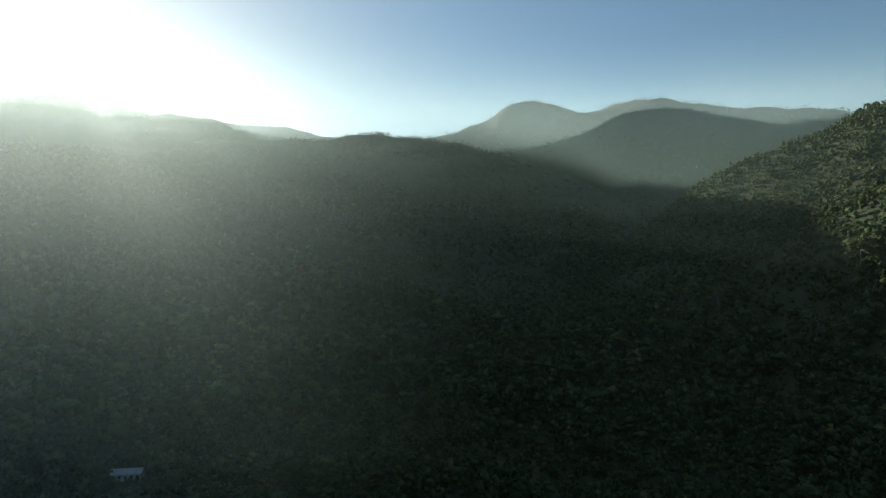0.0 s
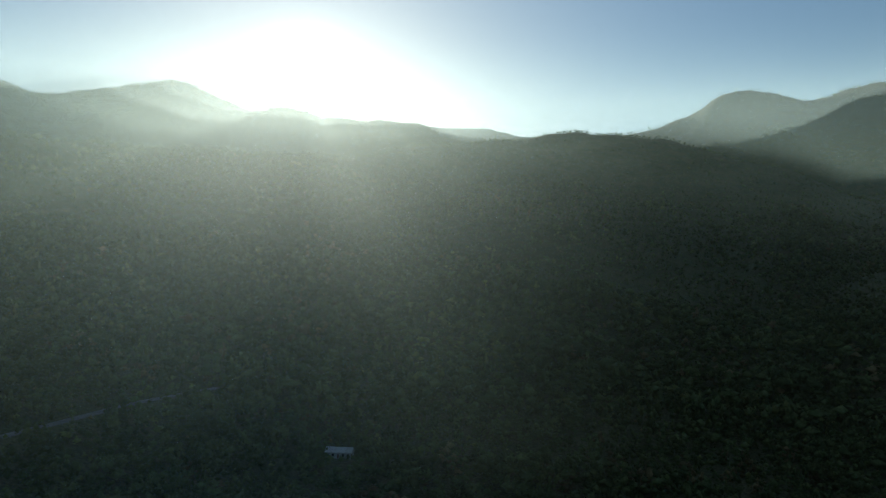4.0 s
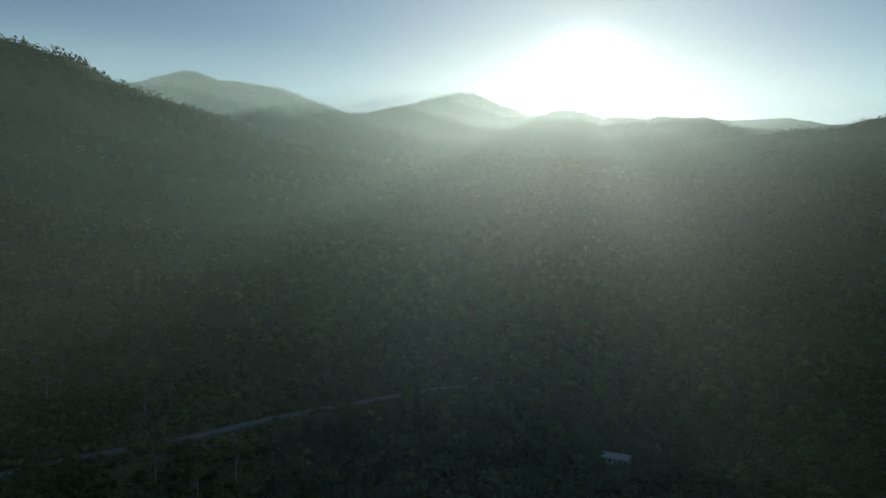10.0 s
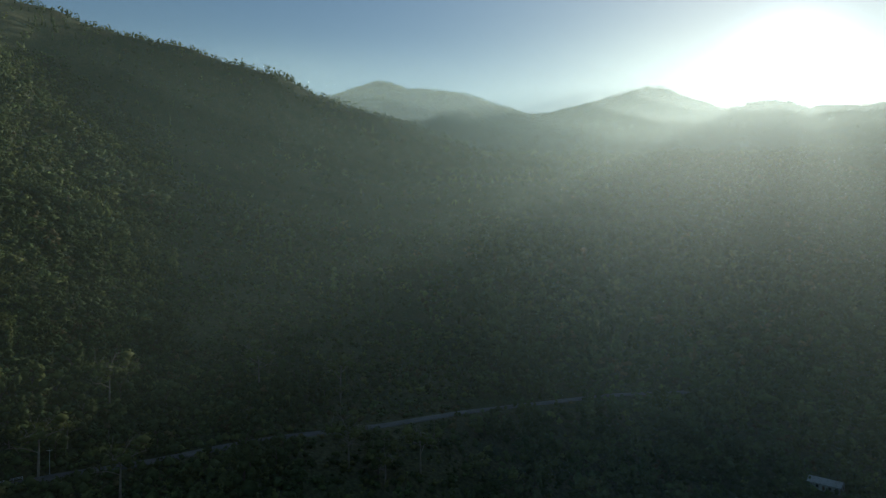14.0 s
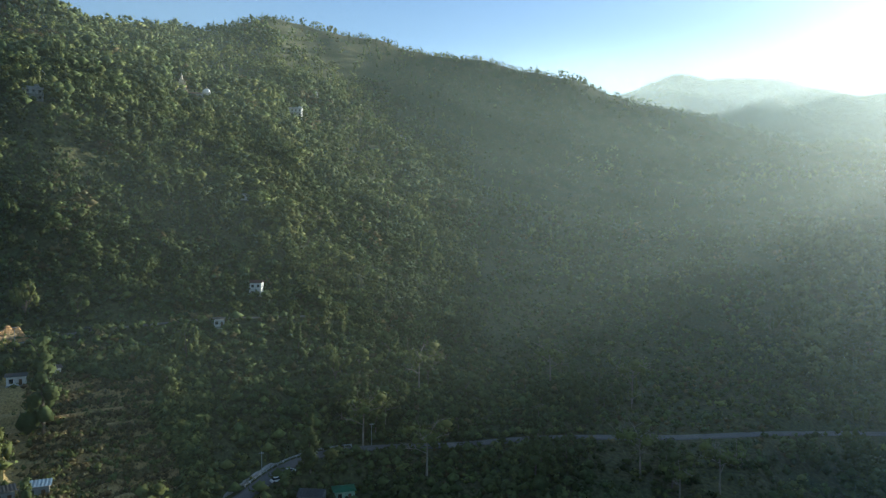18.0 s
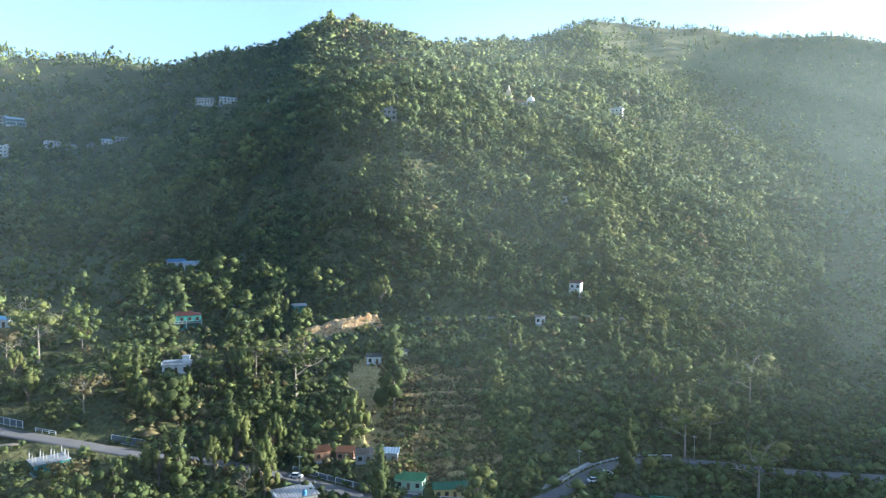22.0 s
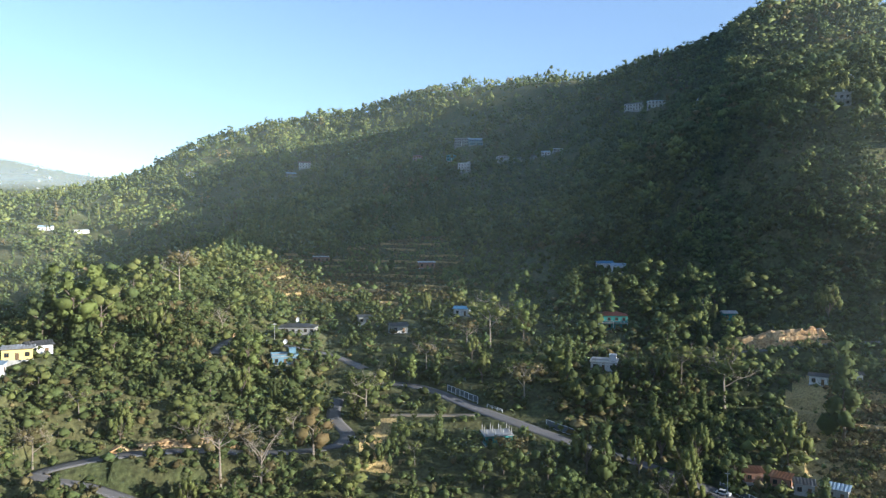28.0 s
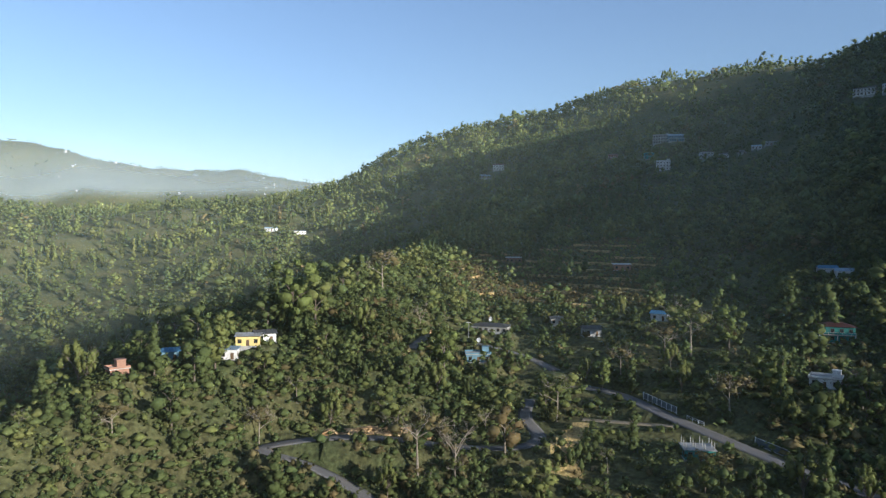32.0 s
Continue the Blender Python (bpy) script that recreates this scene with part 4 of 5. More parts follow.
TREES = {
    "green": [tree_source("broadleaf_tree", "broad", 12, LEAF[0], BARK, 60 + k, "leafy dark green broadleaf tree on the slope", size=0.026) for k in range(3)],
    "bright": [tree_source("broadleaf_tree", "broad", 12, LEAF[1], BARK, 64 + k, "sunlit yellow-green broadleaf tree on the slope") for k in range(2)],
    "pale": [tree_source("broadleaf_tree", "broad", 12, PALE_LEAF, BARK, 66 + k, "large bright green spreading broadleaf tree", 18, 650, 0.024) for k in range(2)],
    "tall": [tree_source("tall_tree", "tall", 14, LEAF[0], BARK, 68 + k, "tall narrow green tree with climbing leaves", 12, 380, 0.024) for k in range(3)],
    "spread": [tree_source("spreading_tree", "spread", 12, LEAF[1], PALE_BARK, 72 + k, "thin-crowned spreading tree with pale limbs", 9, 260, 0.026) for k in range(2)],
    "dry": [tree_source("half_bare_tree", "spread", 14, LEAF[2], PALE_BARK, 75 + k, "half-bare tall tree with dry yellow leaves", 10, 240, 0.022) for k in range(2)],
    "rust": [tree_source("rust_leaved_tree", "broad", 12, RUST_LEAF, PALE_BARK, 78, "tree with rust-coloured dry leaves beside the hairpin", 9, 260, 0.024)],
    "bare": [tree_source("bare_tree", "bare", 12, LEAF[2], PALE_BARK, 80 + k, "leafless tree with pale fine branches") for k in range(2)],
    "bamboo": [tree_source("bamboo_clump", "bamboo", 10, LEAF[1], BARK, 83 + k, "arching feathery bamboo clump on the slope", 16, 420, 0.03) for k in range(2)],
    "banana": [banana_source(86)],
}
SOURCE_TALL = {"tall": 14, "dry": 14, "bamboo": 10, "banana": 4}
used = {}


def plant(kind, x, y, tall, rand):
    """Puts a tree on the ground; the first of a kind is the source itself."""
    src = TREES[kind][int(rand.integers(0, len(TREES[kind])))]
    s = tall / SOURCE_TALL.get(kind, 12)
    m = pose(x, y, ground_at(x, y) - 0.1, 0, 0, float(rand.uniform(0, 360))) @ Matrix.Diagonal((s * float(rand.uniform(0.95, 1.15)), s * float(rand.uniform(0.95, 1.15)), s, 1))
    if src.name in used:
        return copy_thing(src, m)
    used[src.name] = True
    src.matrix_basis = m
    return src


def ground_at(x, y):
    return float(height(x, y)[0])


LANDMARKS = [
    ("tall", -219.0, 1.0, 20.0), ("spread", -236.0, 19.0, 21.0), ("pale", -198.5, -185.0, 19.0), ("dry", -179.0, -197.0, 15.0), ("spread", -186.0, -191.0, 14.0), ("tall", -250.0, -137.0, 20.0), ("bare", -102.3, -249.3, 12.1), ("dry", -72.9, -179.3, 21.2),
    ("bare", -82.8, -175.4, 20.6), ("rust", -99.0, -175.0, 17.0), ("bright", -124.0, -192.5, 12.0), ("dry", -32.0, -200.0, 8.1), ("spread", -44.0, -205.3, 9.0), ("green", -15.1, -208.0, 15.1), ("pale", -97.4, -215.5, 11.3), ("bare", -100.7, -190.5, 9.9)]
SPUR_TREES = [("pale", -48.7, -235.0, 18.3), ("bright", -57.9, -239.6, 17.6), ("green", -65.8, -248.4, 15.8), ("bright", -74.1, -261.2, 15.0), ("green", -83.7, -271.9, 14.8), ("bright", -53.6, -244.7, 15.6), ("green", -41.1, -239.0, 12.0), ("bright", -25.7, -231.1, 11.1),
              ("green", -17.6, -230.3, 13.2), ("bright", -20.5, -437.5, 23.9), ("dry", -93.0, -268.3, 12.5), ("bright", -21.3, -212.9, 11.5), ("green", 6.8, -420.4, 20.5), ("tall", -4.4, -208.5, 11.5), ("bright", -35.3, -211.6, 10.6)]
ROADSIDE_TREES = [("bamboo", -170.0, -113.0, 13.0), ("bare", -167.6, -102.0, 11.0), ("tall", -230.9, -80.3, 22.1), ("banana", -244.3, -48.3, 4.0), ("banana", -206.0, -62.0, 4.5), ("banana", -241.0, -44.2, 4.0), ("banana", -247.3, -100.5, 4.0), ("tall", -186.0, -69.0, 17.0),
                  ("bamboo", -181.0, -104.0, 13.0), ("bamboo", -160.0, -124.0, 12.0), ("bright", -142.0, -140.0, 11.0), ("tall", -136.6, -163.0, 10.0), ("bright", -189.0, -40.0, 15.0), ("bamboo", -173.0, -99.0, 12.0), ("spread", -197.0, -47.0, 9.0), ("spread", -207.0, -140.0, 8.0),
                  ("tall", -232.0, -168.0, 11.0), ("bright", -238.9, -120.4, 13.0), ("bamboo", -256.0, -140.0, 12.0), ("green", -150.0, -130.0, 10.0)]
planting = np.random.default_rng(91)
for kind, x, y, tall in LANDMARKS + SPUR_TREES + ROADSIDE_TREES:
    plant(kind, x, y, tall, planting)


def plant_slope(count, head, dist, kinds, tall, seed):
    x, y, rand = scatter(count * 3, head, dist, seed)
    keep = open_ground(x, y, rand)
    x, y = x[keep], y[keep]
    keep = in_sight(x, y, height(x, y) + 10)
    for px, py in list(zip(x[keep], y[keep]))[:count]:
        plant(kinds[int(rand.integers(0, len(kinds)))], float(px), float(py), float(rand.uniform(*tall)), rand)


plant_slope(80, (118, 192), (165, 260), ["green", "bright", "tall", "bamboo", "spread", "dry", "tall", "bamboo"], (6, 11.5), 92)
plant_slope(34, (84, 122), (185, 300), ["green", "bright", "tall", "tall", "bamboo", "green"], (6, 12.5), 93)
plant_slope(16, (104, 131), (198, 262), ["tall", "bamboo", "green", "tall", "spread"], (8, 14), 96)
plant_slope(30, (55, 86), (220, 320), ["green", "tall", "spread"], (9, 15), 94)
plant_slope(12, (-36, -8), (450, 640), ["green", "spread"], (11, 16), 95)
for kind, sources in TREES.items():  # every source tree stands somewhere on the slope
    for k, src in enumerate(sources):
        if src.name not in used:
            used[src.name] = True
            px, py = -150 - 9 * k, -196 - 7 * k
            src.matrix_basis = pose(px, py, ground_at(px, py) - 0.1)
# ---- things built by people ----
def box(bm, size, at=(0, 0, 0), turn=0.0, lean=0.0):
    m = Matrix.Translation(at) @ Matrix.Rotation(turn, 4, "Z") @ Matrix.Rotation(lean, 4, "X") @ Matrix.Diagonal((*size, 1))
    return bmesh.ops.create_cube(bm, size=1, matrix=m)["verts"]


def solid(*boxes):
    bm = bmesh.new()
    for b in boxes:
        box(bm, *b)
    return bm


def thing(name, x, y, turn, label, category, group="", z=None):
    ob = new(name)
    ob.empty_display_size = 0.5
    ob.matrix_basis = pose(x, y, ground_at(x, y) if z is None else z, 0, 0, turn)
    return tagged(ob, label, category, group)


SHARED = {}


def shared(key, make, mat):
    """One mesh for alike pieces."""
    if key not in SHARED:
        me = bpy.data.meshes.new(key[0])
        bm = make()
        bm.to_mesh(me)
        bm.free()
        me.materials.append(mat)
        SHARED[key] = me
    return SHARED[key]


def piece(name, me, parent, at, turn=0.0):
    ob = new(name, me)
    ob.parent = parent
    ob.matrix_basis = Matrix.Translation(at) @ Matrix.Rotation(turn, 4, "Z")
    return ob


def heading(x, y):
    return math.degrees(math.atan2(-x, y))


def road_mesh(name, width, line, level, mat, label):
    d = np.gradient(line, axis=0)
    d /= np.linalg.norm(d, axis=1)[:, None]
    side = np.stack([-d[:, 1], d[:, 0]], 1)
    cols = [(-0.5, -0.25), (-0.5, 0.05), (-0.25, 0.09), (0, 0.11), (0.25, 0.09), (0.5, 0.05), (0.5, -0.25)]
    verts = np.concatenate([np.column_stack([line + side * width * u * (1 + 0.05 * value_noise(line[:, 0] / 5, line[:, 1] / 5, 41))[:, None], level + v]) for u, v in cols])
    n, k = len(line), np.arange(len(line) - 1)
    faces = np.concatenate([np.stack([c * n + k, c * n + k + 1, (c + 1) * n + k + 1, (c + 1) * n + k], 1) for c in range(len(cols) - 1)])
    return tagged(new(name, array_mesh(name, verts, faces[:, ::-1], [mat], smooth=True)), label, "road", kind="structure")


for road_name, (width, line, level) in ROAD_LINES.items():
    paved = not road_name.endswith("track")
    road_mesh("road" if paved else "track", width, line, level, ASPHALT if paved else TRACK,
              "worn grey asphalt road winding along the slope" if paved else "narrow dirt track across the slope")


# ---- houses ----
def window(parent, at, turn, w=1.1, h=1.2):
    f = piece("window", shared(("window", w, h), lambda: solid(((w + 0.16, 0.10, 0.09), (0, 0, h / 2)), ((w + 0.16, 0.10, 0.09), (0, 0, -h / 2)), ((0.09, 0.10, h), (-w / 2, 0, 0)), ((0.09, 0.10, h), (w / 2, 0, 0)),
                                                        ((0.05, 0.07, h), (0, 0, 0))), WOOD), parent, at, turn)
    piece("pane", shared(("pane", w, h), lambda: solid(((w - 0.08, 0.03, h - 0.08), (0, 0, 0))), GLASS), f, (0, 0.02, 0))
    return f


def roof_mesh(kind, w, d, rise, eave=0.55):
    """Roof over a plan of w by d; the front is towards -y."""
    bm = bmesh.new()
    x, y = w / 2 + eave, d / 2 + eave
    if kind in ("shed", "gable"):  # ribbed sheets
        n = 2 * int(w / 0.8) + 2
        edge = [(-y, 0.25), (y, 0.25 + rise * 0.6)] if kind == "shed" else [(-y, 0), (0, rise), (y, 0)]
        m = len(edge)
        pts = [(-x + 2 * x * k / n, ey, ez + (0.09 if k % 2 else 0)) for k in range(n + 1) for ey, ez in edge]
        faces = [(k * m + q, (k + 1) * m + q, (k + 1) * m + q + 1, k * m + q + 1) for k in range(n) for q in range(m - 1)]
    else:
        r = max(0.4, x - y)
        pts = [(-x, -y, 0), (x, -y, 0), (x, y, 0), (-x, y, 0), (-r, 0, rise), (r, 0, rise)]
        faces = [(0, 1, 5, 4), (1, 2, 5), (2, 3, 4, 5), (3, 0, 4)]
    vs = [bm.verts.new(p) for p in pts]
    for f in faces:
        bm.faces.new([vs[k] for k in f])
    bmesh.ops.solidify(bm, geom=bm.faces[:], thickness=0.12)
    return bm


def house(x, y, w, d, storeys, wall, roof, roof_colour, label, turn=0.0, group=""):
    t = heading(x, y) + turn
    e = thing("house", x, y, t, label, "house", group)
    hgt = 2.8 * storeys
    part("plinth", solid(((w + 0.4, d + 0.4, 2.2), (0, 0, -0.85))), CONCRETE, e)
    walls = part("wall", solid(((w, d, hgt), (0, 0, 0.25 + hgt / 2))), PAINT[wall], e)
    n = max(2, int(w / 2.4))
    step = w / n
    for s in range(storeys):
        z = 0.25 + 2.8 * s
        if s:
            part("floor_band", solid(((w + 0.24, d + 0.24, 0.18), (0, 0, z))), CONCRETE, e)
        for k in range(n):
            px = -w / 2 + step * (k + 0.5)
            if s == 0 and k == n // 2:
                door = piece("door", shared(("door",), lambda: solid(((0.95, 0.08, 2.0), (0, 0, 0)), ((0.75, 0.1, 0.7), (0, 0, 0.5)), ((0.75, 0.1, 0.7), (0, 0, -0.45))), WOOD), e, (px, -d / 2 - 0.04, z + 1.0))
                continue
            window(e, (px, -d / 2 - 0.04, z + 1.5), 0)
        for k in range(max(1, int(d / 3.2))):
            for sx in (-1, 1):
                window(e, (sx * (w / 2 + 0.04), -d / 2 + 1.6 + 3.2 * k, z + 1.5), math.pi / 2)
        if storeys > 1 and s:
            part("balcony", solid(((w, 1.2, 0.14), (0, -d / 2 - 0.72, z - 0.02))), CONCRETE, e)
            bars = [((w, 0.06, 0.06), (0, -d / 2 - 1.28, z + 0.95))] + [((0.06, 0.06, 0.95), (-w / 2 + 0.03 + (w - 0.06) * k / (2 * n), -d / 2 - 1.28, z + 0.5)) for k in range(2 * n + 1)]
            part("railing", solid(*bars), PAINT["white"], e)
            for k in range(3):
                piece("pillar", shared(("pillar",), lambda: solid(((0.22, 0.22, 2.6), (0, 0, 0))), PAINT["white"]), e, (-w / 2 + 0.15 + (w - 0.3) * k / 2, -d / 2 - 1.2, z - 1.4))
    top = 0.25 + hgt
    if roof in ("flat", "columns"):
        part("roof", solid(((w + 0.7, d + 0.7, 0.2), (0, 0, top + 0.1))), CONCRETE, e)
        if roof == "flat":
            rails = [((w + 0.6, 0.14, 0.6), (0, sy * (d / 2 + 0.25), top + 0.5)) for sy in (-1, 1)] + [((0.14, d + 0.36, 0.6), (sx * (w / 2 + 0.23), 0, top + 0.5)) for sx in (-1, 1)]
            part("parapet", solid(*rails), PAINT[wall], e)
            part("stair_head", solid(((2.4, 2.2, 2.1), (w / 2 - 1.6, d / 2 - 1.5, top + 1.25)), ((2.8, 2.6, 0.14), (w / 2 - 1.6, d / 2 - 1.5, top + 2.37))), PAINT[wall], e)
        else:
            for k in range(4):
                for sy in (-1, 0, 1):
                    piece("column", shared(("column",), lambda: solid(((0.26, 0.26, 1.7), (0, 0, 0)), ((0.04, 0.04, 0.7), (0.06, 0.06, 1.15)), ((0.04, 0.04, 0.6), (-0.06, -0.05, 1.1))), CONCRETE), e,
                          (-w / 2 + 0.3 + (w - 0.6) * k / 3, sy * (d / 2 - 0.3), top + 1.04))
    else:
        rise = 0.24 * d if roof == "gable" else 0.17 * d
        if roof == "gable":
            for sx in (-1, 1):
                bm = bmesh.new()
                a = [bm.verts.new((sx * w / 2, -d / 2, top)), bm.verts.new((sx * w / 2, d / 2, top)), bm.verts.new((sx * w / 2, 0, top + rise * 0.9))]
                b = [bm.verts.new((v.co.x - sx * 0.2, v.co.y, v.co.z)) for v in a]
                bm.faces.new(a), bm.faces.new(b[::-1])
                for k in range(3):
                    bm.faces.new((a[k], b[k], b[(k + 1) % 3], a[(k + 1) % 3]))
                part("gable", bm, PAINT[wall], e)
        elif roof == "shed":
            part("gable", solid(((w - 0.1, 0.2, rise * 0.6 + 0.2), (0, d / 2 - 0.12, top + rise * 0.3 + 0.1))), PAINT[wall], e)
        bm = roof_mesh(roof, w, d, rise)
        bmesh.ops.translate(bm, verts=bm.verts, vec=(0, 0, top + (0.06 if roof != "shed" else 0.02)))
        part("roof", bm, TIN[roof_colour], e, roof_colour.replace("_", " ") + " tin roof")
    return e


turns = [8, -6, 14, -12, 4, 18, -16]
for k, h in enumerate(HOUSES):
    house(*h, turn=turns[k % 7], group="hillside houses")


def dish(x, y, z, label):
    e = thing("satellite_dish", x, y, heading(x, y) + 30, label, "satellite dish", z=z)
    bm = bmesh.new()
    rings = [[bm.verts.new((r * math.cos(a), -0.1 - 0.5 * (1 - (r / 0.9) ** 2) * -1 - 0.5, r * math.sin(a) + 1.3)) for a in np.linspace(0, 2 * math.pi, 17)[:-1]] for r in (0.12, 0.5, 0.9)]
    for a, b in zip(rings, rings[1:]):
        for k in range(16):
            bm.faces.new((a[k], a[(k + 1) % 16], b[(k + 1) % 16], b[k]))
    bm.faces.new(rings[0])
    bmesh.ops.solidify(bm, geom=bm.faces[:], thickness=0.03)
    part("reflector", bm, STEEL, e)
    part("pole", solid(((0.08, 0.08, 1.4), (0, 0.0, 0.6))), STEEL, e)
    part("feed_arm", solid(((0.04, 0.9, 0.04), (0, -0.9, 1.0), 0, -0.3)), STEEL, e)


dish(-118, -230, ground_at(-119, -232) + 3.35, "white satellite dish on a flat roof")
dish(-138, -258, ground_at(-137, -255) + 3.6, "large white satellite dish behind a dark roof")


def tank(x, y, z):
    e = thing("water_tank", x, y, 0, "blue plastic water tank on a tin roof", "water tank", z=z)
    bm = bmesh.new()
    bmesh.ops.create_cone(bm, cap_ends=True, segments=20, radius1=0.65, radius2=0.6, depth=1.2, matrix=Matrix.Translation((0, 0, 0.6)))
    bmesh.ops.create_cone(bm, cap_ends=True, segments=20, radius1=0.6, radius2=0.22, depth=0.25, matrix=Matrix.Translation((0, 0, 1.32)))
    part("tank", bm, TIN["blue"], e)
    bm = bmesh.new()
    bmesh.ops.create_cone(bm, cap_ends=True, segments=16, radius1=0.22, radius2=0.2, depth=0.1, matrix=Matrix.Translation((0, 0, 1.49)))
    part("lid", bm, RUBBER, e)


tank(-172, -86, ground_at(-174, -90) + 3.95)


# ---- the hill temple ----
def temple(x, y):
    e = thing("temple_tower", x, y, heading(x, y), "cream stepped temple tower with a pointed spire", "temple")
    z = 0.0
    for k, (w, h) in enumerate(((7.0, 3.2), (5.4, 2.4), (4.0, 2.0), (2.8, 1.6))):
        part("tier", solid(((w, w, h), (0, 0, z + h / 2)), ((w + 0.5, w + 0.5, 0.25), (0, 0, z + h))), PAINT["cream"], e)
        if k < 2:
            for s in (-1, 1):
                window(e, (s * w * 0.25, -w / 2 - 0.04, z + h * 0.55), 0, 0.9, 1.1)
        z += h + 0.12
    bm = bmesh.new()
    for r1, r2, h in ((1.2, 0.8, 1.2), (0.8, 0.25, 2.2), (0.18, 0.03, 1.6)):
        bmesh.ops.create_cone(bm, cap_ends=True, segments=16, radius1=r1, radius2=r2, depth=h, matrix=Matrix.Translation((0, 0, z + h / 2)))
        z += h
    part("spire", bm, PAINT["cream"], e)


def shrine(x, y):
    e = thing("shrine", x, y, heading(x, y), "white domed shrine beside the temple tower", "shrine")
    part("base", solid(((7, 7, 4), (0, 0, 2)), ((7.5, 7.5, 0.3), (0, 0, 4.1))), PAINT["white"], e)
    bm = bmesh.new()
    bmesh.ops.create_uvsphere(bm, u_segments=20, v_segments=12, radius=3.0, matrix=Matrix.Translation((0, 0, 4.4)) @ Matrix.Diagonal((1, 1, 1.1, 1)))
    part("dome", bm, PAINT["white"], e)
    bm = bmesh.new()
    bmesh.ops.create_cone(bm, cap_ends=True, segments=12, radius1=0.5, radius2=0.04, depth=2.4, matrix=Matrix.Translation((0, 0, 8.6)))
    part("finial", bm, PAINT["yellow"], e)
    for s in (-1, 1):
        window(e, (s * 1.8, -3.54, 2.2), 0, 1.0, 1.6)


temple(-461.5, -77.9)
shrine(-469.7, -63.8)


# ---- roadside fences, walls and cuttings ----
def along(road, a, b, out):
    """The stretch of a road from fraction a to b, moved out metres away from the valley."""
    width, line, level = ROAD_LINES[road]
    i, j = int(a * len(line)), int(b * len(line))
    p, z = line[i:j].copy(), level[i:j]
    d = np.gradient(p, axis=0)
    side = np.stack([-d[:, 1], d[:, 0]], 1) / np.linalg.norm(d, axis=1)[:, None]
    sign = np.sign((side * p).sum(1))[:, None]
    return p + side * sign * (width / 2 + out), z


def nearest_fraction(road, x, y):
    line = ROAD_LINES[road][1]
    return float(np.hypot(line[:, 0] - x, line[:, 1] - y).argmin()) / len(line)


def fence(road, start, end, out, tall, gap, label, panels=True):
    a, b = sorted((nearest_fraction(road, *start), nearest_fraction(road, *end)))
    p, z = along(road, a, b, out)
    run = np.concatenate([[0], np.cumsum(np.hypot(*np.diff(p, axis=0).T))])
    count = max(2, int(run[-1] / gap) + 1)
    s = np.linspace(0, run[-1], count)
    x, y, zz = np.interp(s, run, p[:, 0]), np.interp(s, run, p[:, 1]), np.interp(s, run, z)
    e = thing("fence", x[0], y[0], 0, label, "fence", z=zz[0])
    post = shared(("post", tall), lambda: solid(((0.16, 0.16, tall + 0.6), (0, 0, tall / 2 - 0.3))), STEEL)
    for k in range(count):
        piece("post", post, e, (x[k] - x[0], y[k] - y[0], zz[k] - zz[0]), math.atan2(y[min(k + 1, count - 1)] - y[max(k - 1, 0)], x[min(k + 1, count - 1)] - x[max(k - 1, 0)]))
    for k in range(count - 1):
        d = Vector((x[k + 1] - x[k], y[k + 1] - y[k], zz[k + 1] - zz[k]))
        ang, tilt = math.atan2(d.y, d.x), math.asin(d.z / d.length)
        for nm, hh, th in (("rail", tall - 0.08, 0.13), ("rail", 0.35, 0.1)) if panels else (("rail", tall - 0.08, 0.12), ("rail", tall * 0.5, 0.1)):
            bm = bmesh.new()
            box(bm, (d.length, 0.08, th), (d.length / 2, 0, 0))
            bmesh.ops.transform(bm, verts=bm.verts, matrix=Matrix.Translation((x[k] - x[0], y[k] - y[0], zz[k] - zz[0] + hh)) @ Matrix.Rotation(ang, 4, "Z") @ Matrix.Rotation(-tilt, 4, "Y"))
            part(nm, bm, STEEL, e)
        if panels:
            bm = bmesh.new()
            box(bm, (d.length - 0.2, 0.03, tall - 0.55), (d.length / 2, 0, 0))
            bmesh.ops.transform(bm, verts=bm.verts, matrix=Matrix.Translation((x[k] - x[0], y[k] - y[0], zz[k] - zz[0] + 0.35 + (tall - 0.45) / 2)) @ Matrix.Rotation(ang, 4, "Z") @ Matrix.Rotation(-tilt, 4, "Y"))
            part("panel", bm, NET, e)
    return e


fence("valley_road", (-153.6, -184), (-156.5, -168), 1.4, 2.4, 1.9, "white roadside fence with dark netting panels")
fence("valley_road", (-156.7, -166.5), (-158.5, -158.5), 1.2, 1.2, 1.9, "low white roadside railing", panels=False)
fence("valley_road", (-163, -143.5), (-166.5, -133.5), 2.2, 2.6, 3.6, "tall white steel fence with netting panels")
fence("valley_road", (-168, -131), (-173, -123.5), 1.4, 2.6, 3.6, "tall white steel fence with netting panels")
fence("valley_road", (-184, -96), (-187, -72), 1.2, 1.9, 2.6, "white steel fence along the valley road")
fence("valley_road", (-188, -66), (-199, -34), 1.2, 1.7, 2.6, "white steel fence in front of the green-roofed houses")
fence("valley_road", (-213, -15), (-232, 18), 0.7, 0.8, 2.4, "low guard rail round the road bend", panels=False)


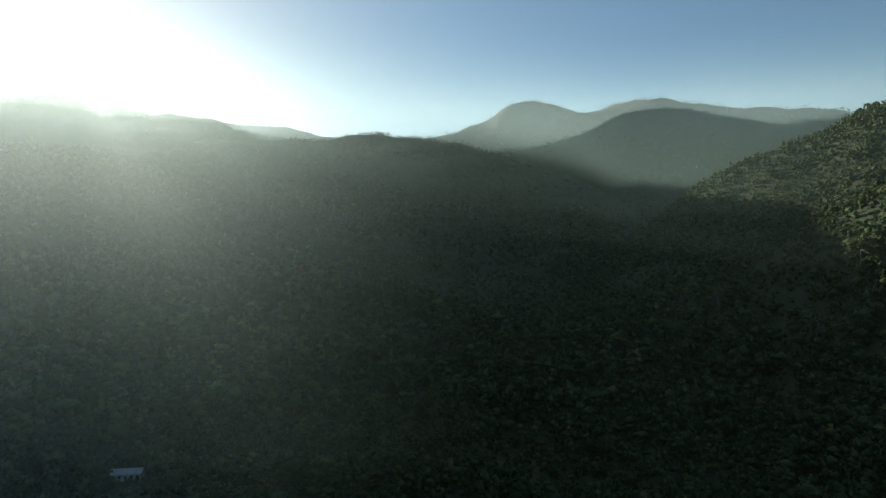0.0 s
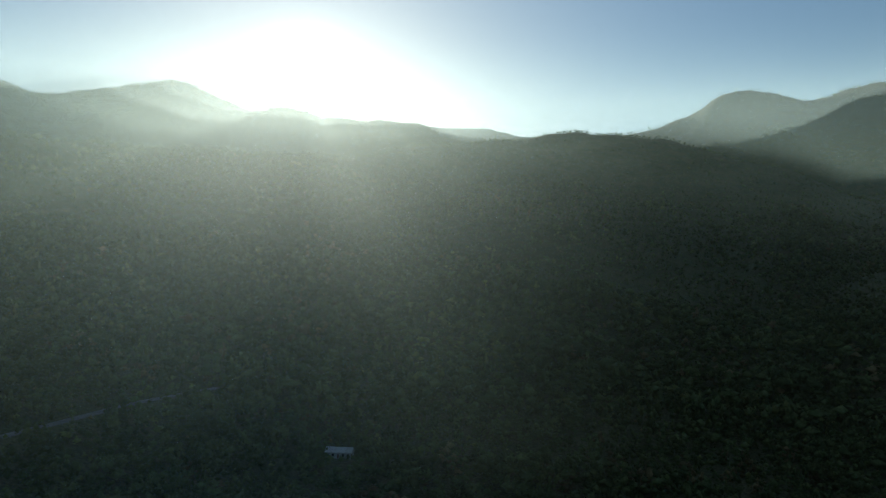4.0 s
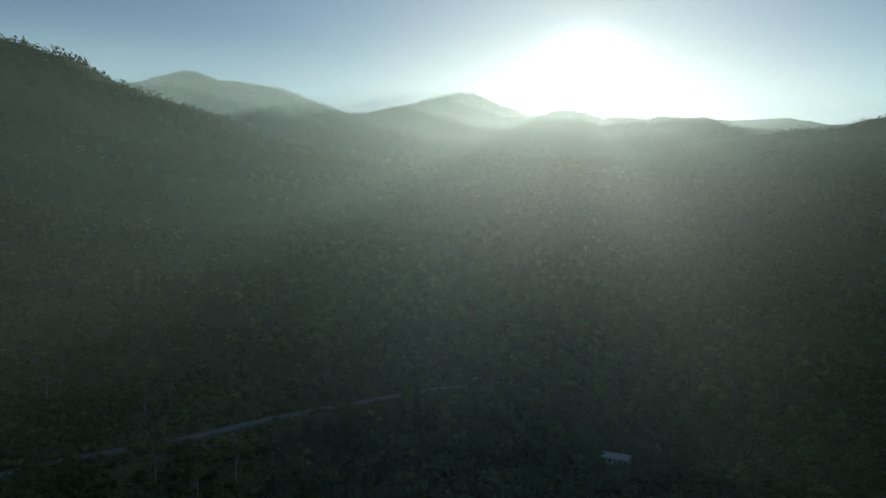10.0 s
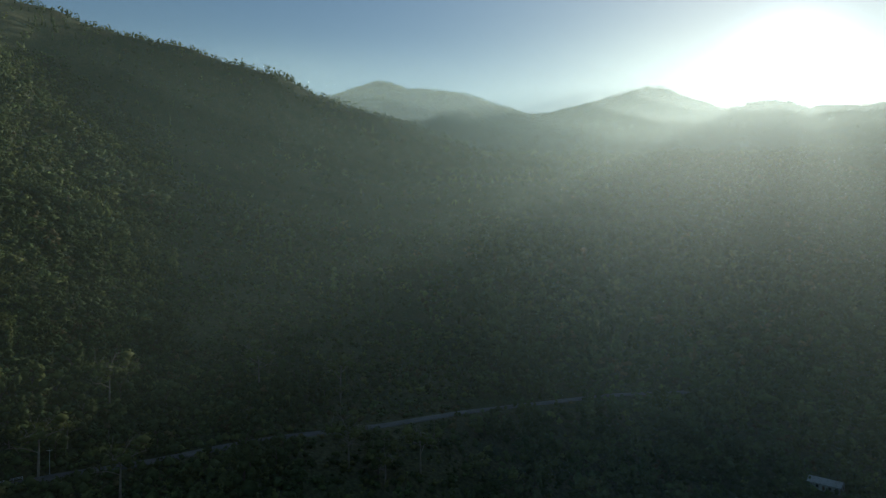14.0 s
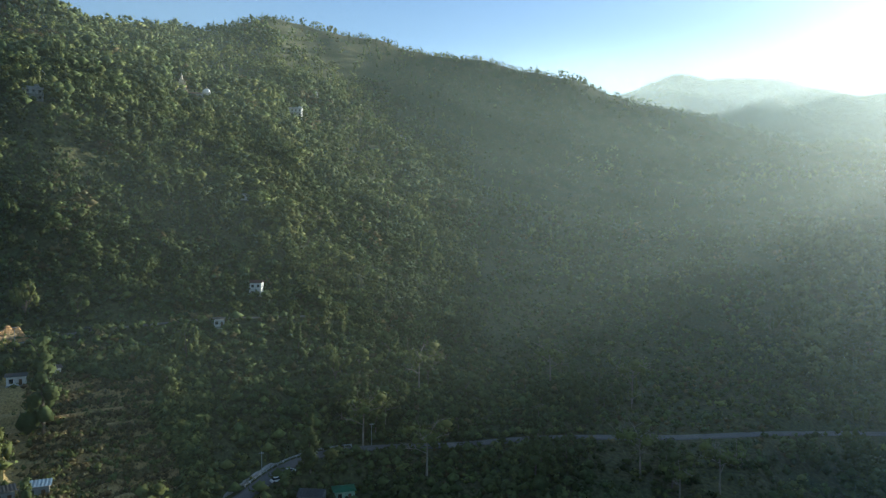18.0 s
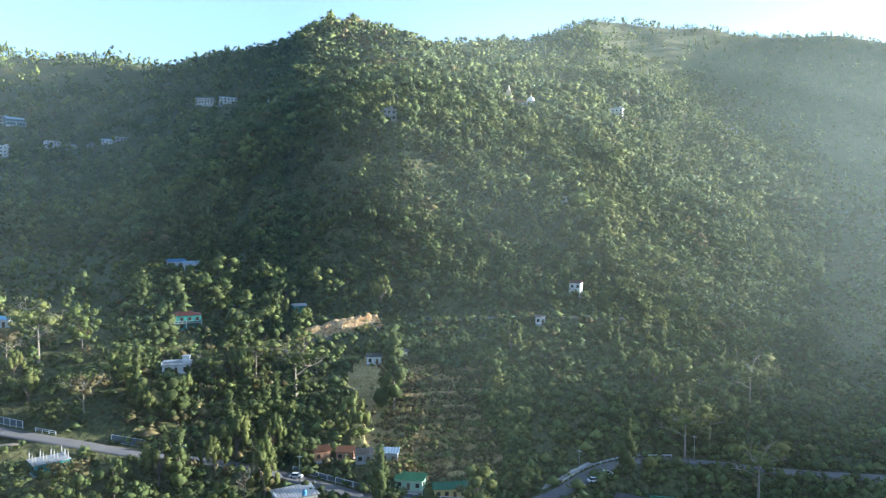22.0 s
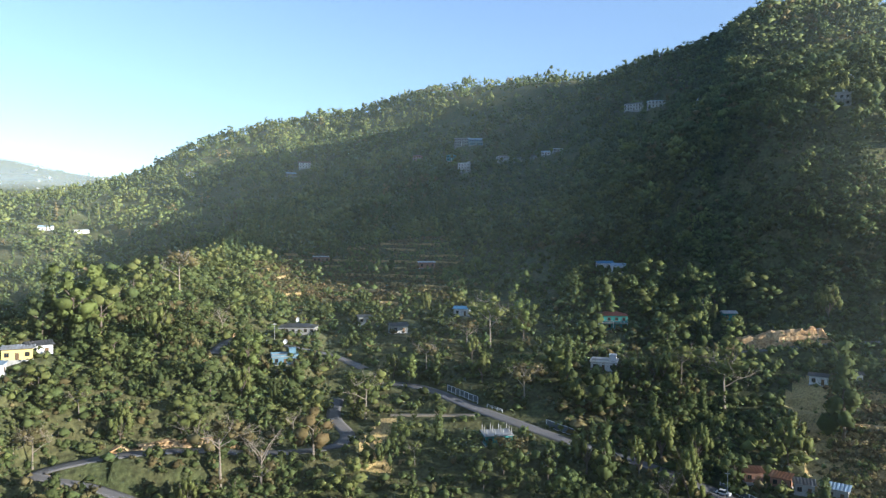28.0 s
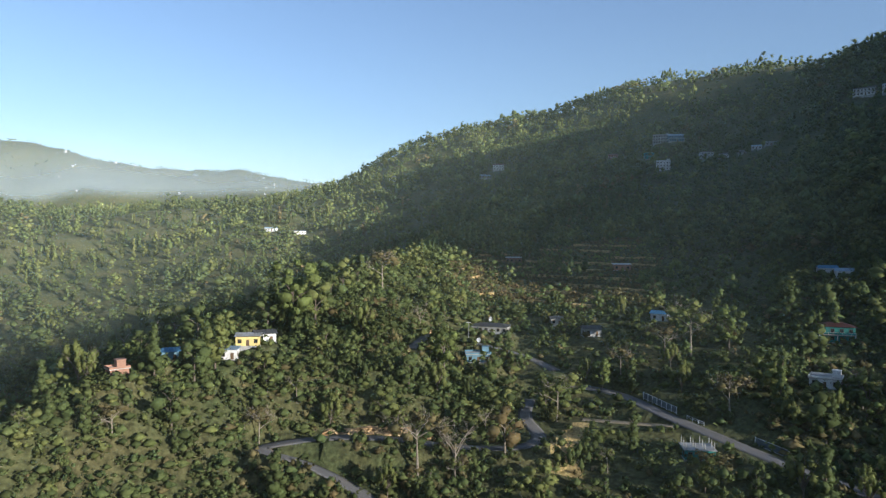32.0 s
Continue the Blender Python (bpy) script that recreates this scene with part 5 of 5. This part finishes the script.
def bank(road, start, end, out, tall, mat, label, name="earth_bank", back=0.35, seed=0):
    """A raw cut face above a road, ragged at its top and sides."""
    a, b = sorted((nearest_fraction(road, *start), nearest_fraction(road, *end)))
    p, z = along(road, a, b, out)
    n, rows = len(p) * 2, 9
    s = np.linspace(0, len(p) - 1, n)
    x, y, zz = [np.interp(s, np.arange(len(p)), v) for v in (p[:, 0], p[:, 1], z)]
    r = np.hypot(x, y)
    env = np.minimum(1, 3.5 * np.sin(np.linspace(0.02, math.pi - 0.02, n)) ** 1.2) * (0.8 + 0.22 * value_noise(s / 4.5, s * 0, 50 + seed) + 0.14 * value_noise(s / 0.9, s * 0, 53 + seed))
    verts = []
    for k in range(rows):
        f = k / (rows - 1)
        hgt = f * tall * env - 0.4
        push = f * tall * env * back + 0.7 * value_noise(s / 3.3, np.full(n, f * 2), 51 + seed) + 0.3 * value_noise(s / 0.9, np.full(n, f * 5), 54 + seed) + (1.5 if k == rows - 1 else 0)
        verts.append(np.stack([x * (1 + push / r), y * (1 + push / r), zz + hgt + 0.3 * value_noise(s / 1.1, np.full(n, f * 7), 52 + seed)], 1))
    k, i = np.meshgrid(np.arange(rows - 1), np.arange(n - 1), indexing="ij")
    k, i = k.ravel(), i.ravel()
    me = array_mesh(name, np.concatenate(verts), np.stack([k * n + i, k * n + i + 1, (k + 1) * n + i + 1, (k + 1) * n + i], 1), [mat])
    return tagged(new(name, me), label, "bank", kind="structure")


bank("hill_road", (-247, -128), (-273, -95), 0.6, 7.5, EARTH, "bare orange earth cutting above the hill road", seed=1)
bank("hairpin_road", (-85, -196), (-50, -214), 1.0, 2.6, EARTH, "weathered earth and stone wall above the hairpin road", "retaining_wall", 0.3, 2)
bank("upper_road", (-104, -251), (-113, -260), 0.6, 2.0, EARTH, "bare earth edge of the upper road bend", seed=3)
bank("valley_road", (-205, -23), (-226, -4), 1.8, 1.6, CONCRETE, "low stone wall round the road bend", "retaining_wall", 0.2, 4)


# ---- cars ----
def car(x, y, turn, paint, label):
    e = thing("car", x, y, turn, label, "car", "parked cars", z=ground_at(x, y) + 0.24)
    bm = bmesh.new()
    v = box(bm, (4.0, 1.7, 0.62), (0, 0, 0.55))
    bmesh.ops.bevel(bm, geom=bm.edges[:], offset=0.14, segments=2, affect="EDGES")
    part("body", bm, paint, e)
    bm = bmesh.new()
    v = box(bm, (2.3, 1.5, 0.6), (-0.2, 0, 1.12))
    for q in v:
        if q.co.z > 1.2:
            q.co.x, q.co.y = -0.2 + (q.co.x + 0.2) * 0.72, q.co.y * 0.86
    part("windows", bm, GLASS, e, "dark car windows")
    part("roof", solid(((1.6, 1.26, 0.06), (-0.2, 0, 1.44))), paint, e)
    for sx in (-1.25, 1.25):
        for sy in (-0.8, 0.8):
            bm = bmesh.new()
            bmesh.ops.create_cone(bm, cap_ends=True, segments=14, radius1=0.33, radius2=0.33, depth=0.22, matrix=Matrix.Translation((sx, sy, 0.33)) @ Matrix.Rotation(math.pi / 2, 4, "X"))
            part("wheel", bm, RUBBER, e)


car(-211.5, -13.5, 128, CAR_PAINT[1], "silver car parked at the road bend")
car(-214.5, -9.2, 120, CAR_PAINT[0], "white car parked at the road bend")
car(-218.5, -5.5, 125, CAR_PAINT[0], "white car parked under the roadside tree")
car(-184.5, -95, 100, CAR_PAINT[0], "white car standing on the valley road")
car(-282, -82, 65, CAR_PAINT[2], "dark car on the hill road")


def mast(x, y):
    e = thing("radio_mast", x, y, 0, "slim grey lattice radio mast on the hillside", "mast")
    for sx in (-1, 1):
        for sy in (-1, 1):
            bm = bmesh.new()
            v = box(bm, (0.12, 0.12, 22), (sx * 0.7, sy * 0.7, 11))
            for q in v:
                if q.co.z > 15:
                    q.co.x, q.co.y = q.co.x * 0.3, q.co.y * 0.3
            part("leg", bm, STEEL, e)
    for k in range(10):
        w = 1.4 * (1 - 0.7 * (k + 0.5) / 10)
        z = 2.2 * (k + 0.5)
        part("brace", solid(((w, 0.06, 0.06), (0, w / 2, z)), ((w, 0.06, 0.06), (0, -w / 2, z)), ((0.06, w, 0.06), (w / 2, 0, z)), ((0.06, w, 0.06), (-w / 2, 0, z))), STEEL, e)


mast(-448.5, -252.5)


def pole(x, y):
    e = thing("utility_pole", x, y, heading(x, y), "grey utility pole with a crossarm beside the road", "utility pole", "utility poles")
    part("pole", solid(((0.15, 0.15, 8.4), (0, 0, 3.9))), CONCRETE, e)
    part("crossarm", solid(((1.6, 0.1, 0.12), (0, 0, 7.6))), STEEL, e)


for px, py in ((-183, -93), (-220, -14), (-236, 22), (-119, -240), (-262, -100)):
    pole(px, py)



# ---- terraces and the far village ----
def terrace_banks(head, dist, rise, tall, seed, mat, label):
    """Low earth banks that follow the contours of a terraced field, broken here and there."""
    az = np.radians(np.arange(head[0], head[1], 0.16 if dist[0] < 300 else 0.25))
    d = np.arange(dist[0], dist[1], 0.8)
    a, r = np.meshgrid(az, d, indexing="ij")
    z = raw_height((-np.sin(a) * r).ravel(), (np.cos(a) * r).ravel()).reshape(a.shape)
    for n_level, level in enumerate(np.arange(z.min() + rise, z.max() - rise, rise)):
        above = z > level
        k = above.argmax(1)
        there = (above.any(1)) & (k > 0) & (value_noise(az * 57.3 / (1.1 if dist[0] < 300 else 2.2), np.full(len(az), n_level * 3.7), seed) > -0.1)
        rr = d[k] + 0.7 * value_noise(az * 57.3 / 0.5, np.full(len(az), n_level * 1.3), seed + 1)
        base = level + 0.25 * value_noise(az * 90, np.full(len(az), n_level * 2.1), seed + 2)
        top = tall * (0.75 + 0.35 * value_noise(az * 70, np.full(len(az), n_level * 5.1), seed + 3))
        rows = [np.stack([-np.sin(az) * (rr + u), np.cos(az) * (rr + u), base + v * top + w], 1) for u, v, w in ((-0.7, 0, -0.6), (-0.3, 0.5, 0), (0.0, 1.0, 0), (1.2, 1.0, 0.05), (1.6, 0, -0.8))]
        n = len(az)
        i = np.nonzero(there[:-1] & there[1:] & (np.abs(np.diff(rr)) < 2.5))[0]
        if len(i) < 4:
            continue
        faces = np.concatenate([np.stack([c * n + i, c * n + i + 1, (c + 1) * n + i + 1, (c + 1) * n + i], 1) for c in range(4)])
        tagged(new("terrace_bank", array_mesh("terrace_bank", np.concatenate(rows), faces, [mat])), label, "terrace bank", kind="structure")


terrace_banks((99.5, 109), (206, 268), 3.4, 0.8, 61, BANK_GRASS, "low orange-brown earth bank of a terraced field")
terrace_banks((138.5, 154.5), (322, 448), 3.4, 1.1, 65, BANK_GRASS, "dry grassy bank of a stepped rice field")
terrace_banks((142.8, 146.8), (199, 217), 1.6, 0.8, 69, BANK_GRASS, "dry grassy bank of a small terraced plot")


def far_house(x, y, w, d, h, roof, turn):
    e = thing("village_house", x, y, turn, "tiny pale house in the hazy far village", "house", "far village houses")
    part("wall", solid(((w, d, h + 6), (0, 0, h / 2 - 3))), PAINT["grey"], e)
    bm = roof_mesh("gable" if roof != "grey" else "hip", w, d, 0.22 * d)
    bmesh.ops.translate(bm, verts=bm.verts, vec=(0, 0, h + 0.05))
    part("roof", bm, TIN[roof], e)


village = np.random.default_rng(77)
for k in range(24):
    a, dist = village.choice([167.5, 170.5, 176, 181, 184.5]) + village.normal(0, 0.7), village.uniform(2150, 2700)
    px, py = -math.sin(math.radians(a)) * dist, math.cos(math.radians(a)) * dist
    far_house(px, py, float(village.uniform(5, 9)), float(village.uniform(4, 6)), float(village.uniform(3, 5)), str(village.choice(["white", "pale_blue", "grey", "rust"])), float(village.uniform(0, 180)))
